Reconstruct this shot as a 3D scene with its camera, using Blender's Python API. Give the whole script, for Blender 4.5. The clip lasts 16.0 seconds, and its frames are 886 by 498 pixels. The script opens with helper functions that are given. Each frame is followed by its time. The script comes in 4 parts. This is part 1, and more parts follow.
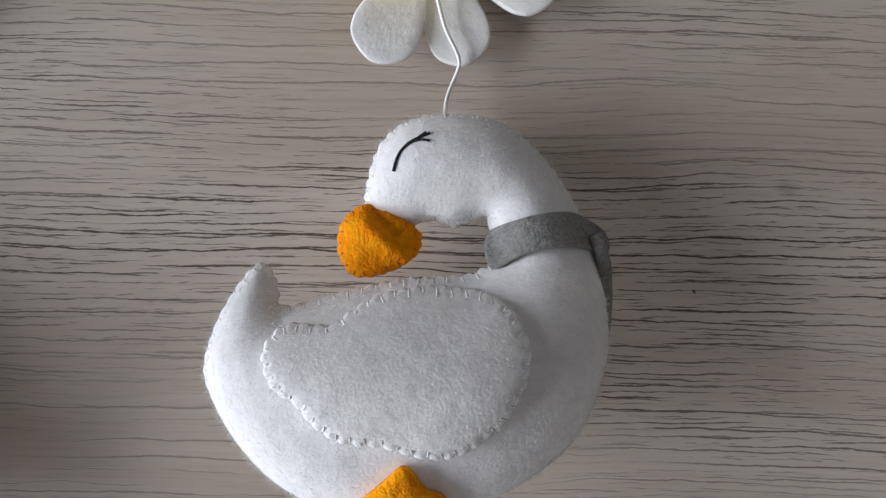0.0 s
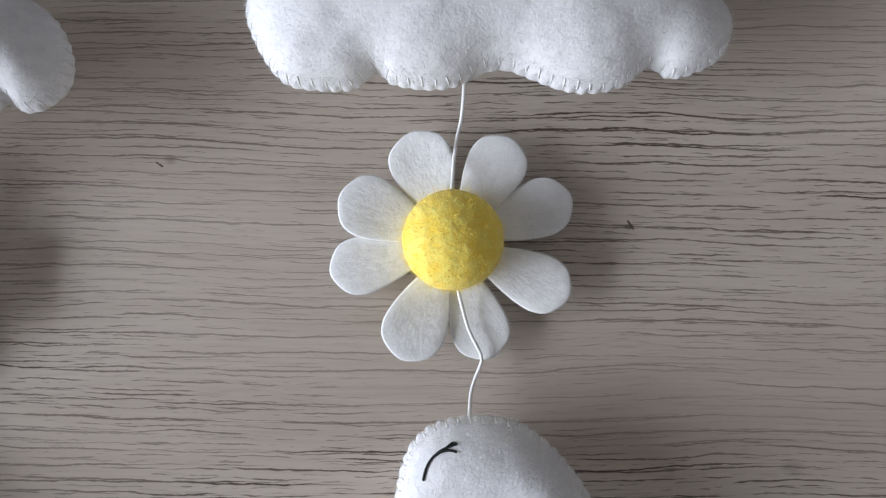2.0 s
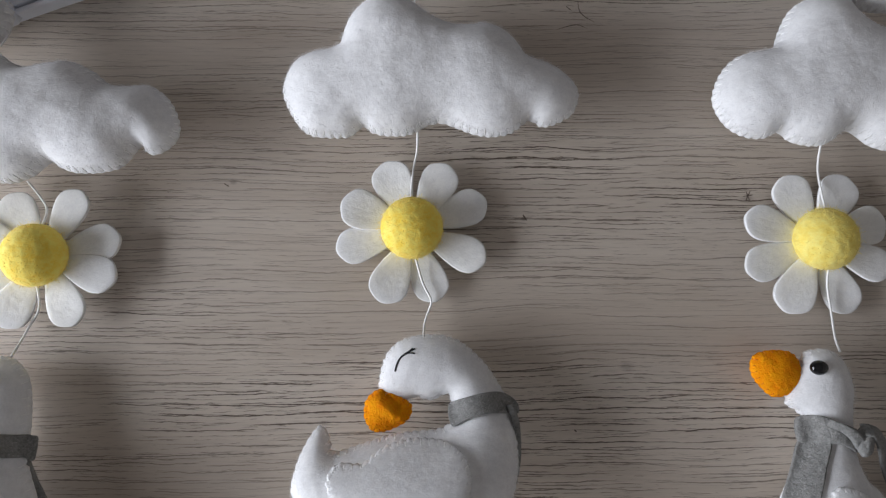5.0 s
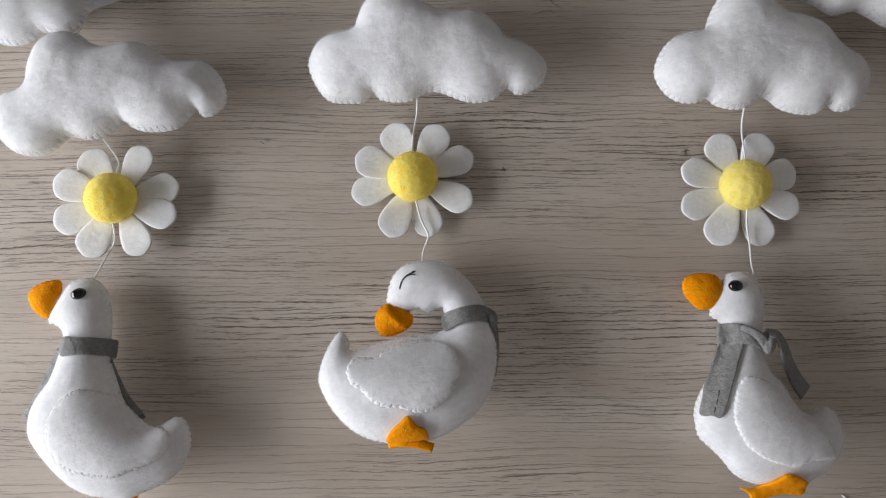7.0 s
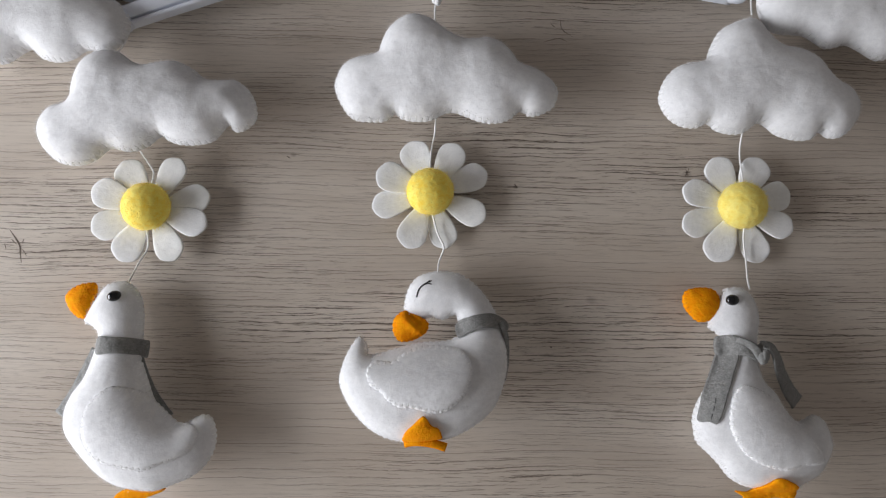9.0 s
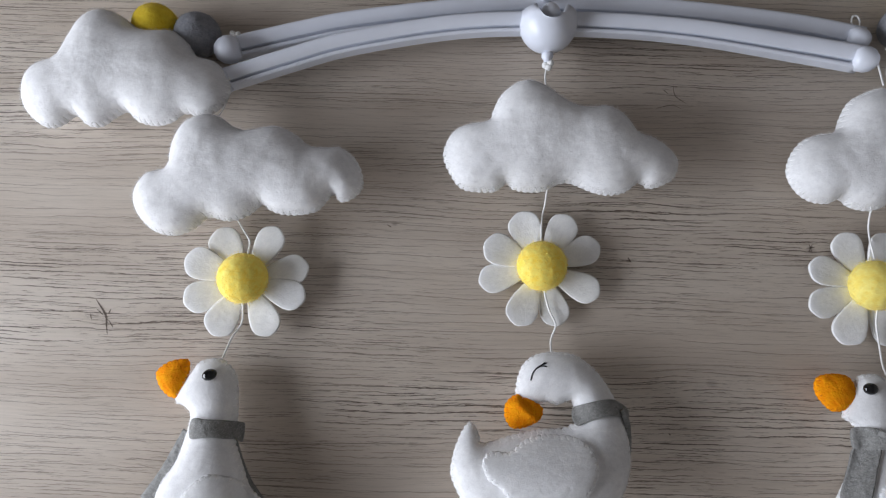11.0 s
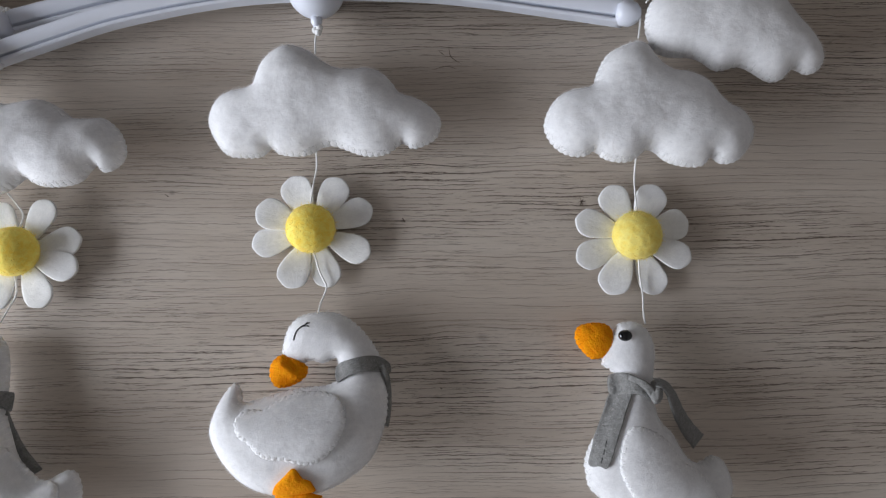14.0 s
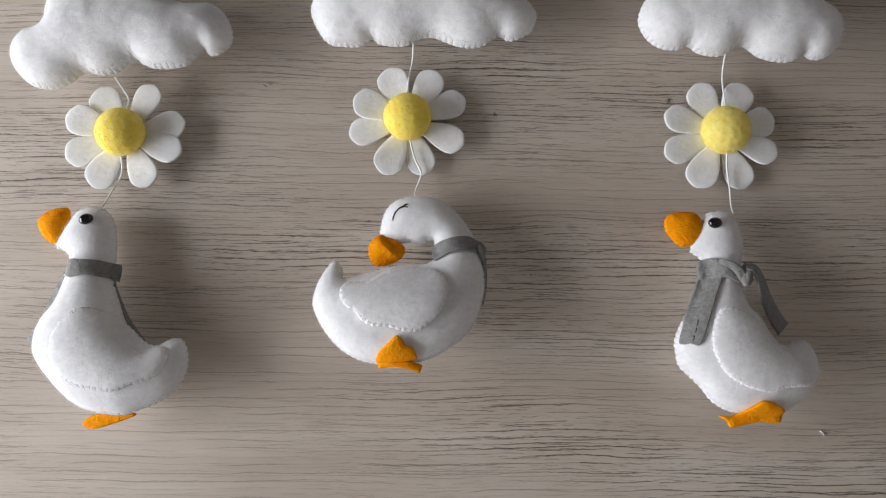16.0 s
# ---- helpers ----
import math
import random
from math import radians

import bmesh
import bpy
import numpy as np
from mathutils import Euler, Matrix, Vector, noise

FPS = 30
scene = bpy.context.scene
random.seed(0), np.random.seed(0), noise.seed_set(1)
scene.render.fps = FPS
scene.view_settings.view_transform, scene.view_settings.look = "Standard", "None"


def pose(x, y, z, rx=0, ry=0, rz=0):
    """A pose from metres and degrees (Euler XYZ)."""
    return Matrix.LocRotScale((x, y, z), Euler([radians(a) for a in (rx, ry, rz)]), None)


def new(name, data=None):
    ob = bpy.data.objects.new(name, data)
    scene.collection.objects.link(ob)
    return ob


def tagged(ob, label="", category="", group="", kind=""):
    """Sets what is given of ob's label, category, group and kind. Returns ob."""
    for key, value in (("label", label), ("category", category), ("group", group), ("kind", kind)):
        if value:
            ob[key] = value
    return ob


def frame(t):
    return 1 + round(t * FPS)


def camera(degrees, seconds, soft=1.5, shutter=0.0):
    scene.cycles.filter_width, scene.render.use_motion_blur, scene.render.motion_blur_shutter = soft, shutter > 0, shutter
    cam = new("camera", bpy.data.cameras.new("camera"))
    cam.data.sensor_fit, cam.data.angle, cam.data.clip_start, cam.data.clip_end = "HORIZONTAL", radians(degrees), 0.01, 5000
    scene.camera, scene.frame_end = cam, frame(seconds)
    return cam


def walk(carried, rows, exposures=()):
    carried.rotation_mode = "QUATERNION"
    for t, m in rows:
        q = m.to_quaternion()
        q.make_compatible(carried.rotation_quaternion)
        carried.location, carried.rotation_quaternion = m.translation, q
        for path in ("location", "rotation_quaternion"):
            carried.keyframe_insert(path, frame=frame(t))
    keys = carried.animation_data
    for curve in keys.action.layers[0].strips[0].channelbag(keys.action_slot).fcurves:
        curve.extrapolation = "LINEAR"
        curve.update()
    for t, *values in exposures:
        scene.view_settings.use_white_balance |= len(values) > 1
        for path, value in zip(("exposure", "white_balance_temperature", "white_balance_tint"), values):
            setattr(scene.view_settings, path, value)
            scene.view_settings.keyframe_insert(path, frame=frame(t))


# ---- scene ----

cam = camera(68.0, 16.0, soft=1.3)
PATH = [
    (0, 0.0039, -0.0275, 0.1862, -0.31, 0.06, 1.21),
    (0.5, 0.0010, -0.0173, 0.1872, 1.52, 0.62, 1.19),
    (1, -0.0016, -0.0031, 0.1931, 3.38, 0.91, 1.48),
    (1.5, -0.0008, 0.0175, 0.1986, 4.01, 0.93, 1.15),
    (2, -0.0035, 0.0375, 0.2023, 5.06, 0.27, 0.64),
    (2.5, 0.0001, 0.0563, 0.2097, 6.72, 0.33, 0.20),
    (3, 0.0047, 0.0545, 0.2303, 7.17, -0.76, -0.19),
    (3.5, 0.0067, 0.0483, 0.2533, 5.30, -0.91, -0.29),
    (4, 0.0072, 0.0333, 0.2812, 6.14, -0.81, -0.55),
    (4.5, 0.0079, 0.0221, 0.3030, 6.38, -0.72, -0.70),
    (5, 0.0107, 0.0115, 0.3194, 6.57, -0.34, -0.50),
    (5.2, 0.0119, 0.0036, 0.3227, 6.66, -0.34, -0.59),
    (7.3, 0.0138, -0.0189, 0.4013, 4.82, -0.22, -0.53),
    (7.5, 0.0124, -0.0193, 0.4045, 5.15, -0.43, -0.42),
    (8, 0.0161, -0.0231, 0.4140, 5.27, -0.21, 0.01),
    (8.2, 0.0155, -0.0201, 0.4192, 5.34, -0.45, 0.02),
    (10.3, -0.0336, -0.0250, 0.4007, 7.57, -0.46, 1.44),
    (10.5, -0.0405, -0.0176, 0.3978, 7.81, -0.37, 1.36),
    (11, -0.0592, 0.0076, 0.3968, 8.59, -0.03, 1.37),
    (11.5, -0.0520, 0.0304, 0.3966, 8.56, -0.26, 0.10),
    (12, -0.0310, 0.0418, 0.3973, 8.10, -0.31, -0.15),
    (12.5, 0.0096, 0.0473, 0.4033, 8.51, -0.35, -0.26),
    (13, 0.0502, 0.0410, 0.4008, 7.89, -0.48, -0.73),
    (13.5, 0.0728, 0.0188, 0.3998, 7.53, -0.31, -0.53),
    (14, 0.0747, -0.0069, 0.4013, 7.39, -0.28, -0.83),
    (14.5, 0.0731, -0.0319, 0.4031, 7.44, -0.10, -0.77),
    (15, 0.0677, -0.0500, 0.4024, 7.10, 0.09, -0.95),
    (15.5, 0.0468, -0.0665, 0.4024, 6.90, 0.11, -0.25),
    (16, 0.0214, -0.0744, 0.4038, 7.20, 0.03, 0.47),
]
walk(cam, [(t, pose(x, y, z, rx, ry, rz)) for t, x, y, z, rx, ry, rz in PATH],
     ((0, -0.14, 6350, 10), (1.0, -0.06, 6120, 10), (2.0, 0.03, 6100, 10), (3.0, -0.22, 6250, 10), (4.0, -0.24, 6250, 10), (5, -0.19, 6350, 10), (8, -0.15, 6600, 10),
      (10.5, -0.14, 6400, 10), (11.2, -0.28, 6250, 10), (12.0, -0.28, 6180, 10), (12.5, -0.27, 6150, 10), (13.5, -0.16, 6180, 10), (15, -0.06, 6600, 10), (16, -0.11, 6620, 10)))

# ---- world, window light ----
world = bpy.data.worlds.new("world")
scene.world = world
world.use_nodes = True
wn = world.node_tree.nodes
sky = wn.new("ShaderNodeTexSky")
sky.sky_type, sky.sun_disc = "NISHITA", False
sky.sun_elevation, sky.sun_rotation = radians(35), radians(100)
world.node_tree.links.new(sky.outputs[0], wn["Background"].inputs[0])
wn["Background"].inputs[1].default_value = 0.1

WALL_X, WALL_Y = 1.10, 1.50            # half size of the room in x and y
WIN = (-1.00, 0.29, 0.06, 0.67)        # window in the wall at -x: y0, y1, z0, z1
lamp = bpy.data.lights.new("window_light", "AREA")
lamp.shape, lamp.size, lamp.size_y, lamp.energy = "RECTANGLE", WIN[3] - WIN[2] - 0.06, WIN[1] - WIN[0] - 0.06, 28.2
lamp.color = (0.94, 0.96, 1.02)
window_light = new("window_light", lamp)
window_light.matrix_world = Matrix.Translation((-WALL_X - 0.02, (WIN[0] + WIN[1]) / 2, (WIN[2] + WIN[3]) / 2)) @ pose(0, 0, 0, 0, -90, 0)
scene.view_settings.exposure = 0.0


# ---- materials ----
def material(name):
    m = bpy.data.materials.new(name)
    m.use_nodes = True
    return m, m.node_tree.nodes, m.node_tree.links, m.node_tree.nodes["Principled BSDF"]


def ramp(nodes, stops):
    r = nodes.new("ShaderNodeValToRGB")
    e = r.color_ramp.elements
    while len(e) < len(stops):
        e.new(0.5)
    for k, (p, c) in enumerate(stops):
        e[k].position, e[k].color = p, (*c, 1) if len(c) == 3 else c
    return r


def grey(v):
    return (v, v, v)


def noise_node(nodes, links, vec, scale, detail=3.0, rough=0.55, stretch=None):
    n = nodes.new("ShaderNodeTexNoise")
    n.inputs["Scale"].default_value, n.inputs["Detail"].default_value, n.inputs["Roughness"].default_value = scale, detail, rough
    if stretch:
        mp = nodes.new("ShaderNodeMapping")
        mp.inputs["Scale"].default_value = stretch
        links.new(vec, mp.inputs[0])
        vec = mp.outputs[0]
    links.new(vec, n.inputs["Vector"])
    return n


def mixed(nodes, links, kind, fac, a, b):
    m = nodes.new("ShaderNodeMix")
    m.data_type, m.blend_type = "RGBA", kind
    for sock, v in ((m.inputs[0], fac), (m.inputs[6], a), (m.inputs[7], b)):
        if isinstance(v, (int, float)):
            sock.default_value = v
        elif isinstance(v, tuple):
            sock.default_value = (*v, 1)
        else:
            links.new(v, sock)
    return m.outputs[2]


def calc(nodes, links, op, a, b=0.0):
    m = nodes.new("ShaderNodeMath")
    m.operation = op
    for sock, v in ((m.inputs[0], a), (m.inputs[1], b)):
        if isinstance(v, (int, float)):
            sock.default_value = v
        else:
            links.new(v, sock)
    return m.outputs[0]


def felt(name, dark, light, sheen=0.25, relief=0.5, blotch=0.35, vary=None):
    """Needle-punched craft felt: matted fibres, small tufts and faint unevenness of tone."""
    m, nd, ln, bsdf = material(name)
    tc = nd.new("ShaderNodeTexCoord").outputs["Object"]
    tuft = noise_node(nd, ln, tc, 330, 3, 0.6)
    fine = noise_node(nd, ln, tc, 1300, 3, 0.65)
    cross = noise_node(nd, ln, tc, 900, 2, 0.6, (1, 0.35, 1))
    cross.inputs["Distortion"].default_value = 0.6
    clump = noise_node(nd, ln, tc, 170, 3, 0.6)
    wide = noise_node(nd, ln, tc, 45, 2, 0.5)
    r = ramp(nd, ((0.36, dark), (0.60, light)))
    both = calc(nd, ln, "ADD", calc(nd, ln, "MULTIPLY", tuft.outputs[0], 0.35), calc(nd, ln, "MULTIPLY", fine.outputs[0], 0.65 - blotch))
    both = calc(nd, ln, "ADD", both, calc(nd, ln, "MULTIPLY", clump.outputs[0], blotch))
    ln.new(both, r.inputs[0])
    tone = ramp(nd, ((0.3, grey(0.93)), (0.7, grey(1.0))))
    ln.new(wide.outputs[0], tone.inputs[0])
    col = mixed(nd, ln, "MULTIPLY", 1.0, r.outputs[0], tone.outputs[0])
    if vary:
        each = ramp(nd, ((0.2, grey(1.0)), (0.8, vary)))
        ln.new(nd.new("ShaderNodeObjectInfo").outputs["Random"], each.inputs[0])
        col = mixed(nd, ln, "MULTIPLY", 1.0, col, each.outputs[0])
    ln.new(col, bsdf.inputs["Base Color"])
    bsdf.inputs["Roughness"].default_value = 0.95
    bsdf.inputs["Specular IOR Level"].default_value = 0.15
    bsdf.inputs["Sheen Weight"].default_value = sheen
    bsdf.inputs["Sheen Roughness"].default_value = 0.5
    h = calc(nd, ln, "ADD", calc(nd, ln, "ADD", fine.outputs[0], calc(nd, ln, "MULTIPLY", cross.outputs[0], 0.4)), calc(nd, ln, "MULTIPLY", tuft.outputs[0], 1.6))
    h = calc(nd, ln, "ADD", h, calc(nd, ln, "MULTIPLY", clump.outputs[0], 2.2))
    b = nd.new("ShaderNodeBump")
    b.inputs["Strength"].default_value, b.inputs["Distance"].default_value = relief, 0.0011
    ln.new(h, b.inputs["Height"])
    ln.new(b.outputs[0], bsdf.inputs["Normal"])
    return m


def plain(name, colour, rough, spec=0.5, bump=0.0, scale=400.0):
    m, nd, ln, bsdf = material(name)
    tc = nd.new("ShaderNodeTexCoord").outputs["Object"]
    n = noise_node(nd, ln, tc, scale, 3)
    lo = tuple(c * 0.95 for c in colour)
    r = ramp(nd, ((0.35, lo), (0.65, colour)))
    ln.new(n.outputs[0], r.inputs[0])
    ln.new(r.outputs[0], bsdf.inputs["Base Color"])
    bsdf.inputs["Roughness"].default_value, bsdf.inputs["Specular IOR Level"].default_value = rough, spec
    if bump:
        b = nd.new("ShaderNodeBump")
        b.inputs["Strength"].default_value, b.inputs["Distance"].default_value = bump, 0.0004
        ln.new(n.outputs[0], b.inputs["Height"])
        ln.new(b.outputs[0], bsdf.inputs["Normal"])
    return m


def wood_material():
    """Pale limed-oak laminate, grain along x, with short dark pores, long fissures, a few small knots and cracks."""
    m, nd, ln, bsdf = material("limed_oak")
    tc = nd.new("ShaderNodeTexCoord").outputs["Object"]
    # slow waviness of the grain
    warp = noise_node(nd, ln, tc, 1.0, 2, 0.5, (5, 9, 1))
    shift = nd.new("ShaderNodeVectorMath")
    shift.operation = "MULTIPLY_ADD"
    ln.new(warp.outputs["Color"], shift.inputs[0])
    shift.inputs[1].default_value, shift.inputs[2].default_value = (0.0, 0.014, 0.0), (0, 0, 0)
    pos = nd.new("ShaderNodeVectorMath")
    ln.new(tc, pos.inputs[0])
    ln.new(shift.outputs[0], pos.inputs[1])
    p = pos.outputs[0]
    bands = noise_node(nd, ln, p, 1.0, 4, 0.55, (2.2, 26, 1))
    base = ramp(nd, ((0.28, (0.502, 0.434, 0.368)), (0.5, (0.603, 0.535, 0.462)), (0.72, (0.678, 0.617, 0.545))))
    ln.new(bands.outputs[0], base.inputs[0])
    blot = noise_node(nd, ln, tc, 1.0, 3, 0.5, (7, 13, 1))
    blot_r = ramp(nd, ((0.3, (0.86, 0.83, 0.80)), (0.65, (1.0, 1.0, 1.0))))
    ln.new(blot.outputs[0], blot_r.inputs[0])
    col = mixed(nd, ln, "MULTIPLY", 1.0, base.outputs[0], blot_r.outputs[0])
    fibre = noise_node(nd, ln, p, 1.0, 3, 0.6, (26, 900, 1))
    fibre_r = ramp(nd, ((0.3, grey(0.90)), (0.6, grey(1.02))))
    ln.new(fibre.outputs[0], fibre_r.inputs[0])
    col = mixed(nd, ln, "MULTIPLY", 0.8, col, fibre_r.outputs[0])
    # where the fissures gather
    where = noise_node(nd, ln, tc, 1.0, 2, 0.5, (3.5, 15, 1))
    where_r = ramp(nd, ((0.36, grey(0.12)), (0.58, grey(1.0))))
    ln.new(where.outputs[0], where_r.inputs[0])
    pores = noise_node(nd, ln, p, 1.0, 2.5, 0.6, (60, 620, 1))
    pores_r = ramp(nd, ((0.60, grey(0.0)), (0.68, grey(1.0))))
    ln.new(pores.outputs[0], pores_r.inputs[0])
    dark = calc(nd, ln, "MULTIPLY", pores_r.outputs[0], calc(nd, ln, "MULTIPLY", where_r.outputs[0], 0.18))
    sep = nd.new("ShaderNodeSeparateXYZ")
    ln.new(p, sep.inputs[0])

    def along(stretch, row, seed, detail=3.0):
        """Noise that runs along one grain line, different for each row of lines."""
        v = nd.new("ShaderNodeCombineXYZ")
        ln.new(calc(nd, ln, "MULTIPLY", sep.outputs[0], stretch), v.inputs[0])
        ln.new(calc(nd, ln, "MULTIPLY", row, 5.17), v.inputs[1])
        v.inputs[2].default_value = seed
        return noise_node(nd, ln, v.outputs[0], 1.0, detail, 0.6).outputs[0]

    # rows of grain lines: spacing, breadth, segments to the metre, strength, least density, where a segment begins and is full
    for k, (spacing, width, sx, strength, least, lo, hi) in enumerate((
            (0.0049, 0.00030, 11, 1.0, 0.45, 0.44, 0.54), (0.0037, 0.00027, 20, 0.92, 0.28, 0.45, 0.55),
            (0.0026, 0.00023, 42, 0.85, 0.12, 0.47, 0.57), (0.0019, 0.00019, 95, 0.66, 0.06, 0.49, 0.58))):
        wobble = noise_node(nd, ln, tc, 1.0, 3, 0.65, (24, 60, 1))
        cell = calc(nd, ln, "ADD", calc(nd, ln, "MULTIPLY", sep.outputs[1], 1.0 / spacing), calc(nd, ln, "MULTIPLY", wobble.outputs[0], 0.0016 / spacing))
        row = calc(nd, ln, "FLOOR", calc(nd, ln, "ADD", cell, 0.37 * k))
        ph = calc(nd, ln, "SUBTRACT", calc(nd, ln, "FRACT", calc(nd, ln, "ADD", cell, 0.37 * k)), 0.5)
        jog = calc(nd, ln, "MULTIPLY", calc(nd, ln, "SUBTRACT", along(sx * 1.3 + 12, row, 11.3 + k, 5.0), 0.5), 0.95)
        off = calc(nd, ln, "MULTIPLY", calc(nd, ln, "ABSOLUTE", calc(nd, ln, "SUBTRACT", ph, jog)), spacing)
        seg = ramp(nd, ((lo, grey(0.0)), (hi, grey(1.0))))
        ln.new(along(sx, row, 3.7 + 2 * k), seg.inputs[0])
        ragged = calc(nd, ln, "ADD", calc(nd, ln, "MULTIPLY", along(300, row, 23.0 + k, 3.0), 1.9), 0.05)
        thick = calc(nd, ln, "MULTIPLY", calc(nd, ln, "MULTIPLY", seg.outputs[0], ragged), width)
        line = calc(nd, ln, "MULTIPLY", calc(nd, ln, "SUBTRACT", thick, off), 7000.0)
        hold = nd.new("ShaderNodeClamp")
        ln.new(line, hold.inputs[0])
        tone_k = calc(nd, ln, "MULTIPLY", calc(nd, ln, "MAXIMUM", where_r.outputs[0], least), strength)
        dark = calc(nd, ln, "MAXIMUM", dark, calc(nd, ln, "MULTIPLY", hold.outputs[0], tone_k))
    col = mixed(nd, ln, "MIX", dark, col, (0.098, 0.070, 0.052))
    # small knots: x, y, radius, depth of tone
    depth = dark
    for kx, ky, kr, kt in KNOTS:
        off = nd.new("ShaderNodeVectorMath")
        off.operation = "SUBTRACT"
        ln.new(p, off.inputs[0])
        off.inputs[1].default_value = (kx, ky + 0.007, 0)
        sq = nd.new("ShaderNodeVectorMath")
        sq.operation = "MULTIPLY"
        ln.new(off.outputs[0], sq.inputs[0])
        sq.inputs[1].default_value = (1.0 / kr, 1.35 / kr, 0)
        ring = nd.new("ShaderNodeVectorMath")
        ring.operation = "LENGTH"
        ln.new(sq.outputs[0], ring.inputs[0])
        far = calc(nd, ln, "ADD", ring.outputs["Value"], calc(nd, ln, "MULTIPLY", calc(nd, ln, "SUBTRACT", pores.outputs[0], 0.5), 2.2))
        fall = ramp(nd, ((0.2, grey(kt)), (1.0, grey(0.0))))
        ln.new(far, fall.inputs[0])
        col = mixed(nd, ln, "MIX", fall.outputs[0], col, (0.15, 0.115, 0.095))
    ln.new(col, bsdf.inputs["Base Color"])
    bsdf.inputs["Roughness"].default_value = 0.5
    bsdf.inputs["Specular IOR Level"].default_value = 0.35
    hgt = calc(nd, ln, "SUBTRACT", calc(nd, ln, "MULTIPLY", fibre.outputs[0], 0.25), depth)
    b = nd.new("ShaderNodeBump")
    b.inputs["Strength"].default_value, b.inputs["Distance"].default_value = 0.5, 0.0004
    ln.new(hgt, b.inputs["Height"])
    ln.new(b.outputs[0], bsdf.inputs["Normal"])
    return m


KNOTS = ((0.1006, -0.0112, 0.0042, 0.35), (0.1644, 0.0734, 0.0040, 0.40), (-0.0905, 0.0815, 0.0022, 0.45), (0.0526, 0.0634, 0.0016, 0.8))
WOOD = wood_material()
FELT_WHITE = felt("white_felt", (0.765, 0.765, 0.775), (0.88, 0.88, 0.885), relief=0.14, blotch=0.26)
FELT_IVORY = felt("petal_felt", (0.845, 0.85, 0.86), (0.94, 0.945, 0.945), relief=0.13, blotch=0.2, vary=(0.985, 0.98, 0.955))
FELT_ORANGE = felt("orange_felt", (0.95, 0.25, 0.0), (1.0, 0.41, 0.004), sheen=0.0, blotch=0.2)
FELT_GREY = felt("grey_felt", (0.165, 0.165, 0.160), (0.305, 0.303, 0.292), sheen=0.15, blotch=0.06)
FIBRE_GREY = plain("pale_grey_fibre", (0.42, 0.415, 0.40), 0.6, 0.4)
POM_YELLOW = felt("yellow_plush", (1.0, 0.70, 0.07), (1.0, 0.85, 0.20), sheen=0.25, relief=0.2)
POM_PALE = felt("pale_yellow_plush", (0.96, 0.74, 0.13), (1.0, 0.87, 0.26), sheen=0.25, relief=0.2)
BALL_YELLOW = felt("yellow_wool", (0.93, 0.64, 0.03), (1.0, 0.76, 0.06), sheen=0.1)
BALL_GREY = felt("grey_wool", (0.18, 0.185, 0.205), (0.31, 0.315, 0.34), sheen=0.1)
THREAD = plain("white_thread", (0.93, 0.93, 0.92), 0.7, 0.3, 0.5, 2500)
THREAD_BLACK = plain("black_thread", (0.012, 0.014, 0.016), 0.6, 0.3, 0.5, 2500)
PLASTIC = plain("white_plastic", (0.75, 0.78, 0.86), 0.33, 0.5, 0.0, 40)
BEAD = plain("black_bead", (0.006, 0.006, 0.007), 0.08, 0.6)
PLASTER = plain("wall_paint", (0.42, 0.398, 0.378), 0.9, 0.2, 0.1, 60)
FLOOR = plain("floor_board", (0.30, 0.24, 0.18), 0.5, 0.4, 0.1, 20)

# ---- building helpers ----
ORIGIN = {}


def thing(name, at, label, category, group="", kind=""):
    ob = new(name)
    ob.empty_display_size = 0.01
    ob.location = at
    ORIGIN[ob] = Vector(at)
    return tagged(ob, label, category, group, kind)


def part(name, bm, mat, parent=None, label="", smooth=True):
    """Links a bmesh, built in world places, as one mesh object under a thing or a part."""
    me = bpy.data.meshes.new(name)
    base = ORIGIN.get(parent, Vector((0, 0, 0)))
    bm.transform(Matrix.Translation(-base))
    bmesh.ops.recalc_face_normals(bm, faces=bm.faces[:])
    for f in bm.faces:
        f.smooth = smooth
    bm.to_mesh(me)
    bm.free()
    me.materials.append(mat)
    ob = new(name, me)
    ob.parent = parent
    ORIGIN[ob] = base
    return tagged(ob, label)


def spline(points, step=1.0, closed=True):
    """A smooth curve through control points (Catmull-Rom), sampled about every step."""
    p = np.array(points, float)
    n = len(p)
    out = []
    for i in range(n if closed else n - 1):
        a, b, c, d = (p[k % n] if closed else p[min(max(k, 0), n - 1)] for k in (i - 1, i, i + 1, i + 2))
        m = max(2, int(np.linalg.norm(c - b) / step + 0.5))
        for t in np.arange(m) / m:
            out.append(0.5 * (2 * b + (c - a) * t + (2 * a - 5 * b + 4 * c - d) * t * t + (3 * b - a - 3 * c + d) * t ** 3))
    if not closed:
        out.append(p[-1])
    return np.array(out)


def even(curve, count, closed=True):
    """The curve again, at evenly spaced places."""
    c = np.vstack([curve, curve[:1]]) if closed else curve
    s = np.r_[0, np.cumsum(np.linalg.norm(np.diff(c, axis=0), axis=1))]
    w = np.linspace(0, s[-1], count, endpoint=not closed)
    return np.stack([np.interp(w, s, c[:, k]) for k in range(c.shape[1])], 1), s[-1]


